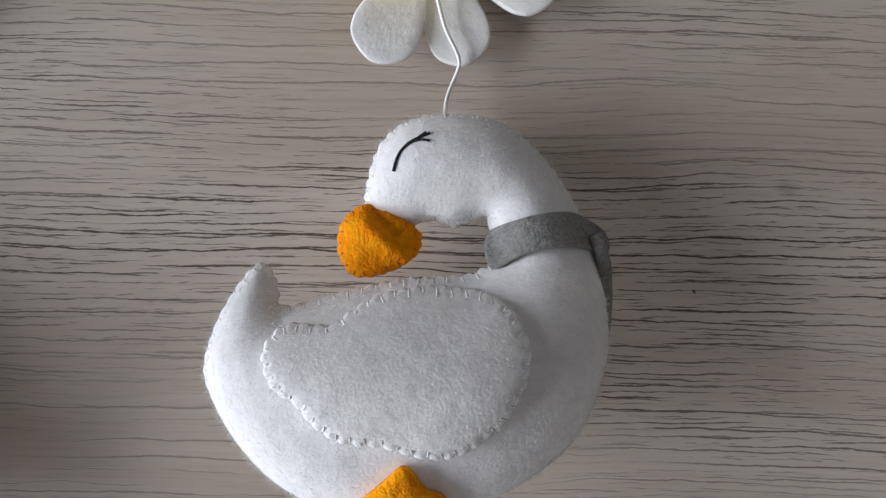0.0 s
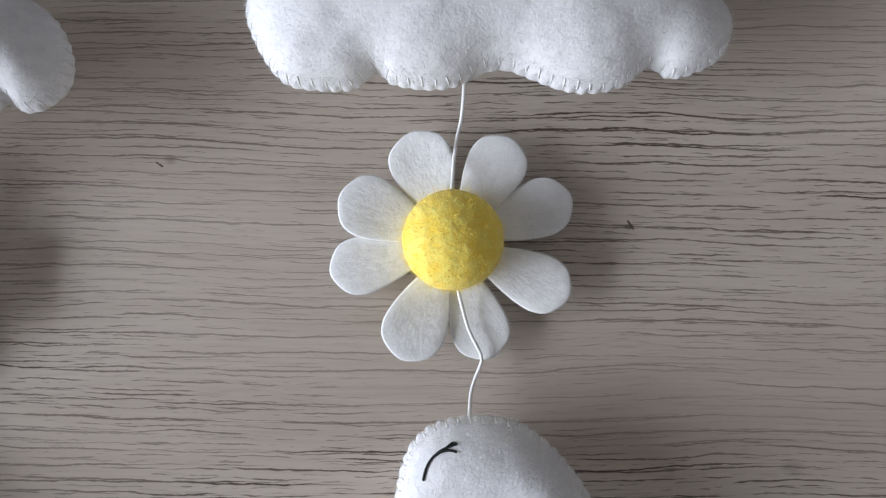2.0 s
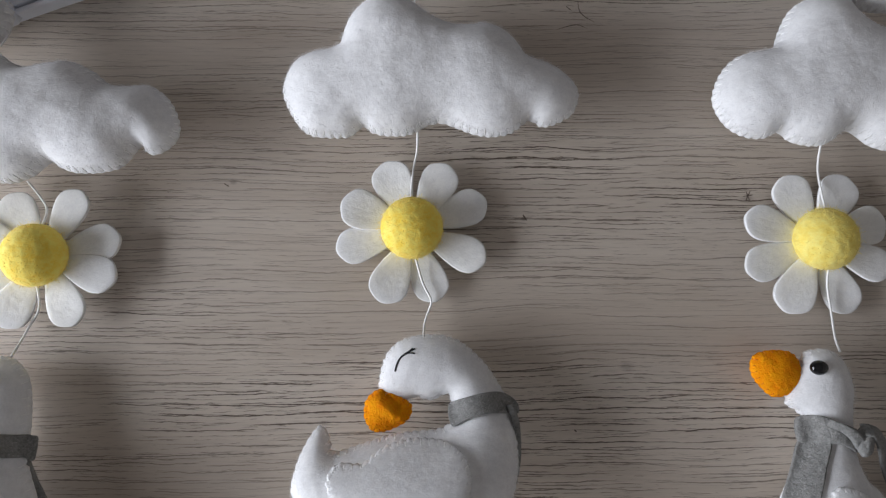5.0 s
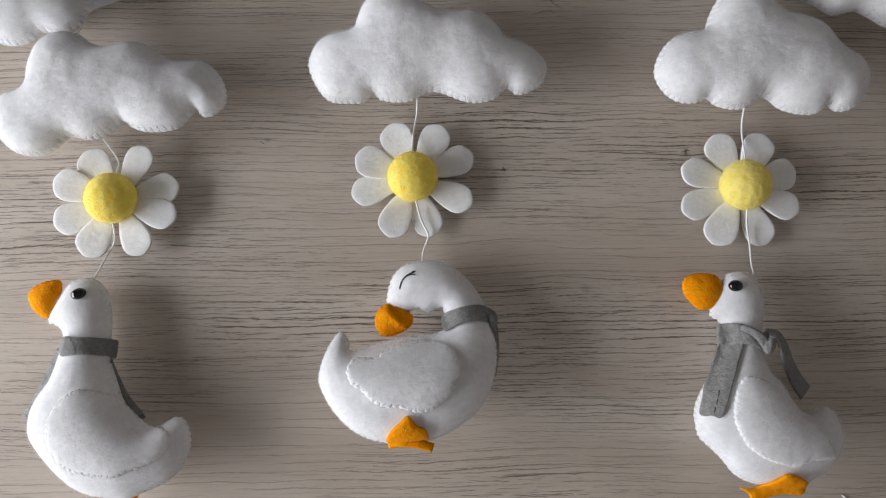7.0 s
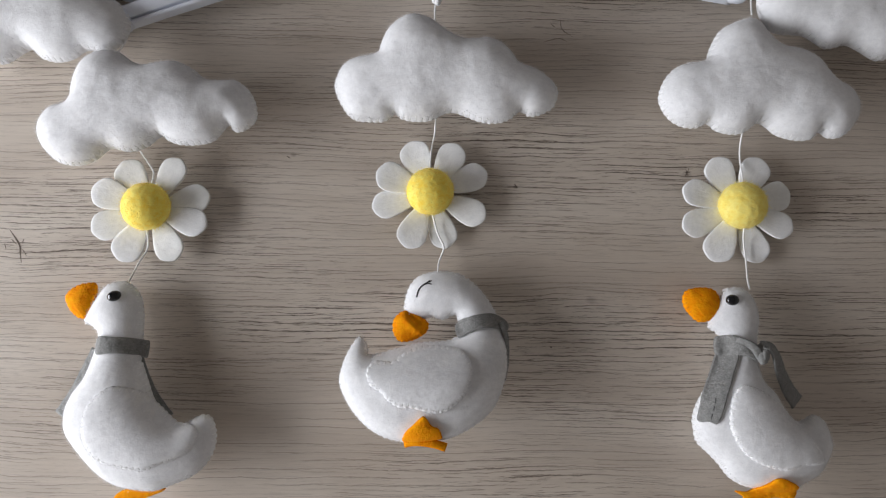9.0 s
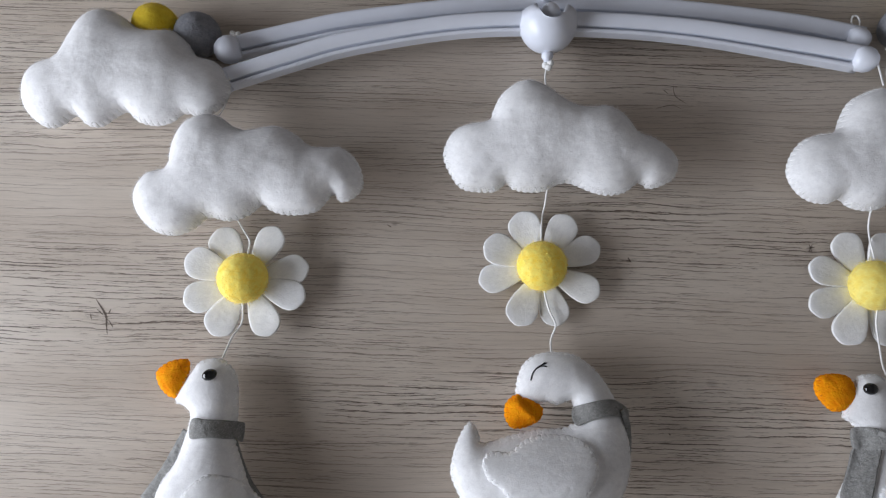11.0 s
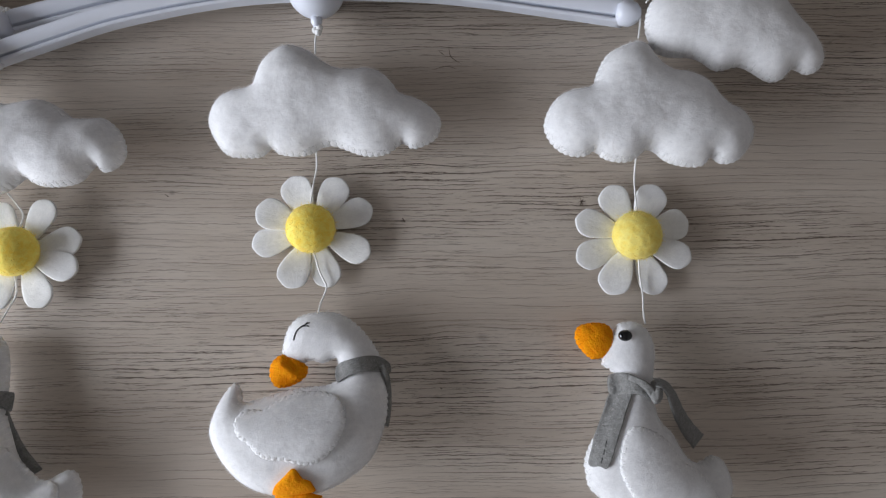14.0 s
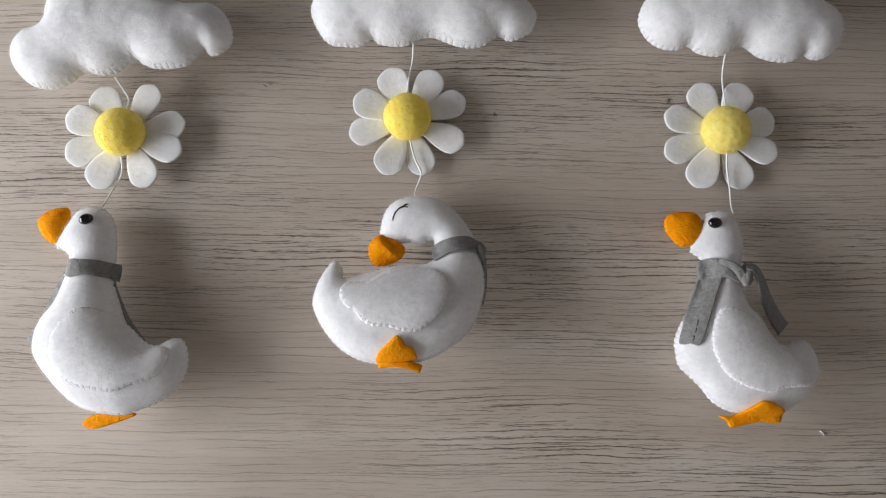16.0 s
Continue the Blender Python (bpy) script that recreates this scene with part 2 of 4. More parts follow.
def inside(poly, q):
    x, y = q[:, 0][:, None], q[:, 1][:, None]
    x0, y0 = poly[:, 0], poly[:, 1]
    x1, y1 = np.roll(x0, -1), np.roll(y0, -1)
    cross = (y0 > y) != (y1 > y)
    xi = x0 + (y - y0) * (x1 - x0) / np.where(y1 == y0, 1e-9, y1 - y0)
    return (cross & (x < xi)).sum(1) % 2 == 1


def edge_distance(poly, q):
    best = np.full(len(q), 1e9)
    for a, b in zip(poly, np.roll(poly, -1, 0)):
        d = b - a
        t = np.clip(((q - a) @ d) / (d @ d + 1e-12), 0, 1)
        best = np.minimum(best, np.linalg.norm(q - a - t[:, None] * d, axis=1))
    return best


class Puff:
    """How a stuffed outline bulges: the shape of a membrane held along its edge, in millimetres."""

    def __init__(self, outline, cell=1.2):
        self.poly, _ = even(outline, max(60, int(len(outline) * 0.5)))
        lo, hi = self.poly.min(0) - 4 * cell, self.poly.max(0) + 4 * cell
        nx, ny = ((hi - lo) / cell).astype(int) + 1
        gx, gy = np.meshgrid(np.arange(nx), np.arange(ny), indexing="ij")
        q = np.stack([gx.ravel(), gy.ravel()], 1) * cell + lo
        ins = inside(self.poly, q).reshape(nx, ny)
        d = edge_distance(self.poly, q).reshape(nx, ny)
        u = np.zeros((nx, ny))
        for _ in range(900):
            v = np.zeros_like(u)
            v[1:-1, 1:-1] = 0.25 * (u[2:, 1:-1] + u[:-2, 1:-1] + u[1:-1, 2:] + u[1:-1, :-2] + cell * cell)
            u = np.where(ins, v, 0)
        g, known = np.where(d > 0, u / np.maximum(d, 1e-6), 0), ins & (d > 1.4 * cell)
        for _ in range(6):
            s, c = np.zeros_like(g), np.zeros_like(g)
            for dx, dy in ((1, 0), (-1, 0), (0, 1), (0, -1), (1, 1), (-1, -1), (1, -1), (-1, 1)):
                s += np.roll(np.where(known, g, 0), (dx, dy), (0, 1))
                c += np.roll(known, (dx, dy), (0, 1))
            g = np.where(known, g, np.where(c > 0, s / np.maximum(c, 1), 0))
            known = known | (c > 0)
        self.g, self.lo, self.cell = g, lo, cell

    def height(self, q, k, cap, lip=0.0):
        q = np.atleast_2d(np.asarray(q, float))[:, :2]
        d = edge_distance(self.poly, q)
        d = d - lip * (1 - np.exp(-d / lip)) if lip else d
        f = (q - self.lo) / self.cell
        i = np.clip(f.astype(int), 0, np.array(self.g.shape) - 2)
        t = np.clip(f - i, 0, 1)
        g = self.g
        a = g[i[:, 0], i[:, 1]] * (1 - t[:, 0]) + g[i[:, 0] + 1, i[:, 1]] * t[:, 0]
        b = g[i[:, 0], i[:, 1] + 1] * (1 - t[:, 0]) + g[i[:, 0] + 1, i[:, 1] + 1] * t[:, 0]
        u = np.maximum(a * (1 - t[:, 1]) + b * t[:, 1], 0) * d
        h = k * np.sqrt(2 * u)
        return np.where(inside(self.poly, q), cap * np.tanh(h / cap), 0)


def tessellate(outline, spacing, rings=(0.9, 2.2)):
    """Triangles that fill an outline: rim points, two rings inside it, and an uneven inner net."""
    from mathutils import geometry
    n = len(outline)
    tan = np.roll(outline, -1, 0) - np.roll(outline, 1, 0)
    area = 0.5 * np.sum(outline[:, 0] * np.roll(outline[:, 1], -1) - outline[:, 1] * np.roll(outline[:, 0], -1))
    nor = np.stack([-tan[:, 1], tan[:, 0]], 1) / (np.linalg.norm(tan, axis=1)[:, None] + 1e-9) * np.sign(area)
    pts = [outline]
    for r in rings:
        q = (outline + nor * r)[:: 1 if r < 2.5 else 2]
        ok = inside(outline, q)
        q = q[ok]
        if len(q):
            pts.append(q[edge_distance(outline, q) > 0.85 * r])
    lo, hi = outline.min(0), outline.max(0)
    rows = []
    for j, y in enumerate(np.arange(lo[1], hi[1], spacing * 0.87)):
        xs = np.arange(lo[0] + (j % 2) * spacing / 2, hi[0], spacing)
        rows.append(np.stack([xs, np.full(len(xs), y)], 1))
    q = np.vstack(rows)
    q = q + np.random.RandomState(3).uniform(-0.18, 0.18, q.shape) * spacing
    q = q[inside(outline, q)]
    if len(q):
        pts.append(q[edge_distance(outline, q) > (max(rings) if rings else 0) + 0.55 * spacing])
    allp = np.vstack(pts)
    v, _, faces, *_ = geometry.delaunay_2d_cdt([Vector(a) for a in allp], [(i, (i + 1) % n) for i in range(n)], [], 1, 1e-5)
    v = np.array([(a.x, a.y) for a in v])
    return v, [tuple(f) for f in faces]


def shell(outline, spacing, top, bottom, rings=(0.9, 2.2)):
    """A closed bmesh over an outline (mm) between two height functions (mm)."""
    v, faces = tessellate(outline, spacing, rings)
    zt, zb = top(v), bottom(v)
    bm = bmesh.new()
    up = [bm.verts.new((x / 1000, y / 1000, z / 1000)) for (x, y), z in zip(v, zt)]
    dn = [bm.verts.new((x / 1000, y / 1000, z / 1000)) for (x, y), z in zip(v, zb)]
    count = {}
    for f in faces:
        bm.faces.new([up[i] for i in f])
        bm.faces.new([dn[i] for i in reversed(f)])
        for a, b in zip(f, f[1:] + f[:1]):
            count[(a, b)] = count.get((a, b), 0) + 1
    for (a, b) in count:
        if (b, a) not in count:
            bm.faces.new((up[a], dn[a], dn[b], up[b]))
    return bm


def tube(bm, pts, radius, sides=6, taper=False, cap=True):
    """A round strand along points (metres)."""
    pts = [Vector(p) for p in pts]
    rings, ref = [], Vector((0.13, 0.21, 0.97))
    for i, p in enumerate(pts):
        d = (pts[min(i + 1, len(pts) - 1)] - pts[max(i - 1, 0)]).normalized()
        a = d.cross(ref)
        a = a.normalized() if a.length > 1e-4 else d.orthogonal().normalized()
        b = d.cross(a)
        r = radius * (1 - 0.7 * abs(2 * i / (len(pts) - 1) - 1) ** 3) if taper else radius
        rings.append([bm.verts.new(p + r * (math.cos(s) * a + math.sin(s) * b)) for s in (2 * math.pi * k / sides for k in range(sides))])
    for r0, r1 in zip(rings, rings[1:]):
        for k in range(sides):
            bm.faces.new((r0[k], r0[(k + 1) % sides], r1[(k + 1) % sides], r1[k]))
    if cap:
        bm.faces.new(rings[0][::-1])
        bm.faces.new(rings[-1])


def scalloped(points, pitch=3.6, depth=0.8, step=0.6):
    """The outline with its edge drawn in a little at every stitch; also the places of the stitches."""
    raw = spline(points, 1.0)
    length = even(raw, 10)[1]
    n = max(8, int(length / pitch))
    per = max(3, int(pitch / step + 0.5))
    c, _ = even(raw, n * per)
    tan = np.roll(c, -1, 0) - np.roll(c, 1, 0)
    area = 0.5 * np.sum(c[:, 0] * np.roll(c[:, 1], -1) - c[:, 1] * np.roll(c[:, 0], -1))
    nor = np.stack([-tan[:, 1], tan[:, 0]], 1) / np.linalg.norm(tan, axis=1)[:, None] * np.sign(area)
    rs = np.random.RandomState(len(c))
    amount = np.repeat(rs.uniform(0.5, 1.3, n), per)
    wave = depth * amount * (1 - np.abs(np.sin(np.pi * (np.arange(n * per) % per) / per)))
    shift = rs.uniform(-0.25, 0.25, n)
    return c + nor * wave[:, None], c[::per] + nor[::per] * shift[:, None] * 0.3, nor[::per]


def stitches(bm, places, inward, surface, rim, reach=1.2, radius=0.24, slant=0.4):
    """Whip stitches: short thread strands drawn over the rim onto the surface (mm functions)."""
    rs = np.random.RandomState(5)
    for p, n in zip(places, inward):
        side = np.array([-n[1], n[0]])
        r = reach * rs.uniform(0.75, 1.25)
        sl = slant * rs.uniform(0.0, 1.4)
        path = np.array([p + n * (s * r + 0.4) + side * sl * s for s in (0.0, 0.25, 0.55, 0.85, 1.0)])
        z = surface(path)
        z = np.array([z[1] - 1.6, z[1] + 0.05, z[2] + 0.16, z[3] + 0.10, z[4] - 0.3])
        tube(bm, [(x / 1000, y / 1000, h / 1000) for (x, y), h in zip(path, z)], radius / 1000 * rs.uniform(0.8, 1.15), 5)


def unevenness(v, scale, amount, seed=0.0):
    return amount * np.array([noise.noise((x * scale, y * scale, seed)) for x, y in v])


def pinch(v, places, inward, deep=0.25):
    """How far each stitch draws the felt down near the rim (mm)."""
    out = np.zeros(len(v))
    for r in (0.0, 0.7, 1.4):
        q = places + inward * r
        near = np.full(len(v), 1e9)
        for k in range(0, len(q), 60):
            near = np.minimum(near, ((v[:, None, :] - q[None, k:k + 60, :]) ** 2).sum(2).min(1))
        out = np.maximum(out, np.exp(-near / 0.62 ** 2))
    return -deep * out


def cushion(points, zc, k=0.62, cap=15.0, spacing=2.3, pitch=3.6, edge=0.9, lump=0.7, seed=0.0, depth=0.8, crease=None, lip=1.5):
    """A stuffed felt shape sewn along its rim. Returns its mesh, the stitches' mesh and its top's height function (mm)."""
    rim, places, inward = scalloped(points, pitch, depth)
    puff = Puff(spline(points, 1.6))
    seam = zc if callable(zc) else (lambda v: np.full(len(v), float(zc)))

    def top(v):
        h = puff.height(v, k, cap, lip)
        w = np.clip(h / 6, 0, 1)
        z = seam(v) + edge + h + w * (unevenness(v, 0.045, lump, seed) + unevenness(v, 0.14, lump * 0.4, seed + 7))
        return z + (crease(v) if crease else 0) + pinch(v, places, inward)

    def bottom(v):
        return np.maximum(seam(v) - edge - 1.3 * puff.height(v, k, cap, 9.0), 0.25)

    body = shell(rim, spacing, top, bottom, (0.55, 1.1, 1.8, 2.7))
    sew = bmesh.new()
    stitches(sew, places, inward, top, rim)
    return body, sew, top


def patch(points, under, thick=1.3, puff_k=0.0, cap=3.0, spacing=2.3, pitch=3.4, sewn=True, gap=0.15, depth=0.7, deep=0.8):
    """A piece of felt laid over a surface (mm), sewn round its edge if sewn."""
    if sewn:
        rim, places, inward = scalloped(points, pitch, depth)
    else:
        rim = spline(points, 1.2)
    puff = Puff(spline(points, 1.6)) if puff_k else None

    def bottom(v):
        return under(v) + gap

    def top(v):
        z = under(v) + gap + thick + (puff.height(v, puff_k, cap) if puff else 0)
        return z + pinch(v, places, inward, deep) if sewn else z

    bm = shell(rim, spacing, top, bottom, (0.55, 1.1, 1.8, 2.7) if sewn else (0.6,))
    sew = None
    if sewn:
        sew = bmesh.new()
        stitches(sew, places, inward, top, rim, 1.6, 0.24)
    return bm, sew, top


def fuzz(points, rim_height, seed, density=9.0, length=0.75, radius=0.02):
    """Loose fibres that stand out from a felt edge."""
    rs = np.random.RandomState(seed)
    c, total = even(spline(points, 1.0), 400)
    n = int(total * density)
    i = rs.randint(0, 400, n)
    tan = (np.roll(c, -1, 0) - np.roll(c, 1, 0))[i]
    area = 0.5 * np.sum(c[:, 0] * np.roll(c[:, 1], -1) - c[:, 1] * np.roll(c[:, 0], -1))
    out = np.stack([tan[:, 1], -tan[:, 0]], 1) / np.linalg.norm(tan, axis=1)[:, None] * np.sign(area)
    p = c[i] + tan * rs.uniform(-0.5, 0.5, (n, 1)) - out * rs.uniform(0.4, 2.4, (n, 1))
    z = rim_height(p)
    turn = rs.normal(0, 0.7, n)
    d = np.stack([out[:, 0] * np.cos(turn) - out[:, 1] * np.sin(turn), out[:, 0] * np.sin(turn) + out[:, 1] * np.cos(turn)], 1)
    bend = rs.normal(0, 0.35, (n, 2))
    ln = length * rs.uniform(0.6, 1.6, (n, 1))
    m = p + d * ln * 0.9
    e = m + (d + bend) * ln * 0.7
    up = rs.uniform(-0.1, 0.5, n)
    bm = bmesh.new()
    for k in range(n):
        w = np.array([-d[k, 1], d[k, 0]]) * radius
        rows = []
        for q, h, s in ((p[k], z[k] - 0.1, 1.0), (m[k], z[k] + up[k], 0.9), (e[k], z[k] + up[k] * 1.2, 0.4)):
            rows.append([bm.verts.new((x / 1000, y / 1000, hh / 1000)) for x, y, hh in ((*(q - w * s), h), (*(q + w * s), h), (*q, h + 1.7 * radius * s))])
        for r0, r1 in zip(rows, rows[1:]):
            for j in range(3):
                bm.faces.new((r0[j], r0[(j + 1) % 3], r1[(j + 1) % 3], r1[j]))
    return bm


def strands(base, mid, tip, side, mat, parent):
    """Many fine fibres as one mesh: rows of places (mm) for their roots, middles and tips, and half their breadth sideways."""
    n = len(base)
    v = np.stack([base - side, base + side, mid + side * 0.8, mid - side * 0.8, tip], 1).reshape(-1, 3) / 1000 - np.array(ORIGIN[parent])
    i = np.arange(n) * 5
    me = bpy.data.meshes.new("nap")
    me.from_pydata(v.tolist(), [], np.stack([i, i + 1, i + 2, i + 3], 1).tolist() + np.stack([i + 3, i + 2, i + 4], 1).tolist())
    me.materials.append(mat)
    ob = new("nap", me)
    ob.parent = parent
    return tagged(ob, kind="stuff")


def nap(points, top, seed, mat, parent, density=1.1, length=1.6, radius=0.03, lift=0.32):
    """The matted fibres that lie over a felt surface."""
    rs = np.random.RandomState(seed)
    poly, _ = even(spline(points, 2.0), 150)
    lo, hi = poly.min(0), poly.max(0)
    p = rs.uniform(lo, hi, (int(np.prod(hi - lo) * density), 2))
    p = p[inside(poly, p)]
    n = len(p)
    a = rs.uniform(0, 2 * math.pi, n)
    d = np.stack([np.cos(a), np.sin(a)], 1)
    ln = length * rs.uniform(0.5, 1.5, (n, 1))
    m = p + d * ln * 0.5
    e = m + (d + rs.normal(0, 0.5, (n, 2))) * ln * 0.5
    up = lift * rs.uniform(0.1, 1.2, n)
    z = top(np.vstack([p, m, e]))
    rows = [np.column_stack([q, h]) for q, h in ((p, z[:n] - 0.08), (m, z[n:2 * n] + up), (e, z[2 * n:] + up * rs.uniform(0.2, 1.6, n)))]
    side = np.column_stack([-d[:, 1], d[:, 0], np.zeros(n)]) * radius
    return strands(*rows, side, mat, parent)


def plush(centre, r, flat, seed, mat, parent, count=3200, length=1.3, radius=0.045):
    """Short pile that stands out from a ball."""
    rs = np.random.RandomState(seed)
    d = rs.normal(0, 1, (count, 3))
    d /= np.linalg.norm(d, axis=1)[:, None]
    lean = d + rs.normal(0, 0.55, (count, 3))
    base = np.array(centre) + d * r * np.array((1, 1, flat)) * 0.985
    ln = length * rs.uniform(0.5, 1.4, (count, 1))
    mid = base + lean * ln * 0.5
    tip = mid + (lean + rs.normal(0, 0.5, (count, 3))) * ln * 0.45
    side = np.cross(lean, rs.normal(0, 1, (count, 3)))
    side *= radius / (np.linalg.norm(side, axis=1)[:, None] + 1e-9)
    return strands(base, mid, tip, side, mat, parent)


def box(bm, lo, hi):
    c = [(lo[i] + hi[i]) / 2 for i in range(3)]
    s = [hi[i] - lo[i] for i in range(3)]
    bmesh.ops.create_cube(bm, size=1, matrix=Matrix.Translation(c) @ Matrix.Diagonal((*s, 1)))


def ball(bm, centre, r, sub=4, scale=(1, 1, 1), rough=0.0, freq=1.0, seed=0.0):
    made = bmesh.ops.create_icosphere(bm, subdivisions=sub, radius=1)["verts"]
    for v in made:
        d = v.co.normalized()
        f = 1 + rough * (noise.noise(d * freq + Vector((seed, 0, 0))) + 0.5 * noise.noise(d * freq * 2.7 + Vector((0, seed, 0))))
        v.co = Vector(centre) + Vector((d.x * scale[0], d.y * scale[1], d.z * scale[2])) * r * f


# ---- setting ----
bm = bmesh.new()
box(bm, (-0.85, -1.0, -0.028), (0.85, 1.0, 0.0))
bmesh.ops.bevel(bm, geom=bm.edges[:], offset=0.0015, segments=2, affect="EDGES")
tagged(part("tabletop", bm, WOOD, None, "", False), "pale limed oak laminate tabletop with dark grain lines", "table top", "", "structure")
DARK_GRAIN = plain("dark_grain", (0.14, 0.11, 0.09), 0.7, 0.2)


def sliver(lines):
    """Thin dark cracks in the wood: tapered strips along lines (mm)."""
    bm = bmesh.new()
    for width, pts in lines:
        c = spline(pts, 0.6, False)
        d = np.gradient(c, axis=0)
        side = np.stack([-d[:, 1], d[:, 0]], 1) / (np.linalg.norm(d, axis=1)[:, None] + 1e-9)
        n = len(c)
        rows = []
        for i in range(n):
            w = width * 0.5 * (0.15 + math.sin(math.pi * (i + 0.5) / n)) * (1 + 0.3 * math.sin(i * 2.1))
            rows.append([bm.verts.new(((c[i] + side[i] * w * k)[0] / 1000, (c[i] + side[i] * w * k)[1] / 1000, 0.00006)) for k in (-1, 1)])
        for r0, r1 in zip(rows, rows[1:]):
            bm.faces.new((r0[0], r1[0], r1[1], r0[1]))
    return bm


top_board = bpy.data.objects["tabletop"]
for lines in (
    ((1.1, ((-269.1, 31.8), (-265.5, 27.2), (-262, 21.8), (-261.2, 16), (-260.2, 11))), (0.5, ((-267.9, 26.1), (-263.7, 22.4))), (0.5, ((-260.4, 19.8), (-257.2, 15.2))),
     (0.4, ((-271.7, 23.3), (-270.5, 19.2))), (0.6, ((-259.6, 26), (-260.7, 23.2)))),
    ((0.5, ((161.8, 73.3), (166.9, 74))), (0.5, ((163.4, 75.9), (164.9, 71.1))), (0.5, ((165.5, 75.9), (162.8, 70.8)))),
    ((0.7, ((52.4, 64.9), (54.3, 62))),),
    ((0.4, ((83.1, 176.7), (84.3, 169.2), (91.3, 164.1))), (0.45, ((76.9, 172.8), (79.7, 170.6))), (0.4, ((71.6, 160.3), (81.6, 162.8), (87.6, 160.7)))),
    ((0.5, ((-95, 81.8), (-92.5, 80.2))),),
    ((0.6, ((74.6, -38.6), (75.6, -39.6))),),
):
    part("wood_crack", sliver(lines), DARK_GRAIN, top_board, "", False)
bm = bmesh.new()
tube(bm, [(0.2469, -0.1312, 0.0004), (0.2484, -0.1322, 0.0006), (0.2494, -0.1338, 0.0004)], 0.0004, 6)
tagged(part("crumb", bm, THREAD, None), "tiny white felt crumb on the bare tabletop", "crumb")
X, Y, Z0, Z1, TH = WALL_X, WALL_Y, -0.75, 1.85, 0.12
for nm, parts_, mat, what in (
    ("floor", (((-X, -Y, Z0 - 0.1), (X, Y, Z0)),), FLOOR, "brown boarded floor under the table"),
    ("ceiling", (((-X - TH, -Y - TH, Z1), (X + TH, Y + TH, Z1 + 0.1)),), PLASTER, "plain white painted ceiling"),
    ("wall_east", (((X, -Y - TH, Z0 - 0.1), (X + TH, Y + TH, Z1)),), PLASTER, "plain off-white painted wall"),
    ("wall_north", (((-X - TH, Y, Z0 - 0.1), (X, Y + TH, Z1)),), PLASTER, "plain off-white painted wall"),
    ("wall_south", (((-X - TH, -Y - TH, Z0 - 0.1), (X, -Y, Z1)),), PLASTER, "plain off-white painted wall"),
    ("wall_west", (((-X - TH, -Y, Z0 - 0.1), (-X, WIN[0], Z1)), ((-X - TH, WIN[1], Z0 - 0.1), (-X, Y, Z1)),
                   ((-X - TH, WIN[0], Z0 - 0.1), (-X, WIN[1], WIN[2])), ((-X - TH, WIN[0], WIN[3]), (-X, WIN[1], Z1))), PLASTER, "off-white wall with a window opening"),
):
    bm = bmesh.new()
    for lo, hi in parts_:
        box(bm, lo, hi)
    tagged(part(nm, bm, mat, None, "", False), what, nm.split("_")[0], "", "structure")

# ---- clouds ----
def slope(y_low, z_low, y_high, z_high):
    """A seam that climbs smoothly from z_low at y_low to z_high at y_high (mm)."""
    def seam(v):
        t = np.clip((v[:, 1] - y_low) / (y_high - y_low), 0, 1)
        return z_low + (z_high - z_low) * t * t * (3 - 2 * t)
    return seam


CLOUD_MID = ((-61.6, 119.0), (-60.2, 127.2), (-55.1, 134.7), (-46.9, 138.6), (-35.2, 140.8), (-32.9, 146.7), (-28.5, 155.5), (-20.0, 162.7), (-11.8, 165.0),
             (-1.8, 161.8), (8.0, 154.5), (16.3, 150.5), (26.4, 150.1), (33.0, 151.0), (41.3, 148.3), (47.9, 142.6), (52.8, 136.0), (61.1, 133.6), (69.4, 129.2),
             (76.0, 122.6), (77.3, 116.9), (74.2, 109.3), (65.8, 104.5), (59.1, 103.5), (54.1, 106.6), (45.8, 100.6), (35.8, 98.7), (27.5, 100.2), (19.2, 103.3),
             (12.6, 105.6), (5.9, 104.4), (-2.3, 100.1), (-12.3, 99.6), (-20.6, 101.3), (-23.9, 104.4), (-30.5, 99.4), (-40.4, 98.9), (-50.4, 100.7), (-57.1, 108.4))
CLOUD_LEFT = ((-239.6, 88.6), (-238.1, 97.0), (-232.2, 104.5), (-220.9, 107.5), (-220.6, 116.0), (-218.5, 126.4), (-213.3, 135.2), (-203.6, 140.0), (-193.5, 139.2),
              (-184.8, 133.1), (-176.3, 130.9), (-168.1, 132.8), (-158.2, 133.7), (-147.9, 129.1), (-139.3, 122.5), (-129.2, 121.7), (-121.0, 121.9), (-112.5, 115.3),
              (-107.7, 105.2), (-108.3, 96.7), (-114.7, 90.6), (-121.1, 89.8), (-124.5, 93.9), (-132.3, 84.5), (-141.9, 81.5), (-153.3, 81.3), (-160.7, 83.8),
              (-165.1, 86.9), (-172.9, 80.1), (-184.0, 76.6), (-195.4, 78.5), (-203.1, 71.8), (-214.2, 67.6), (-225.8, 69.9), (-235.4, 78.6))
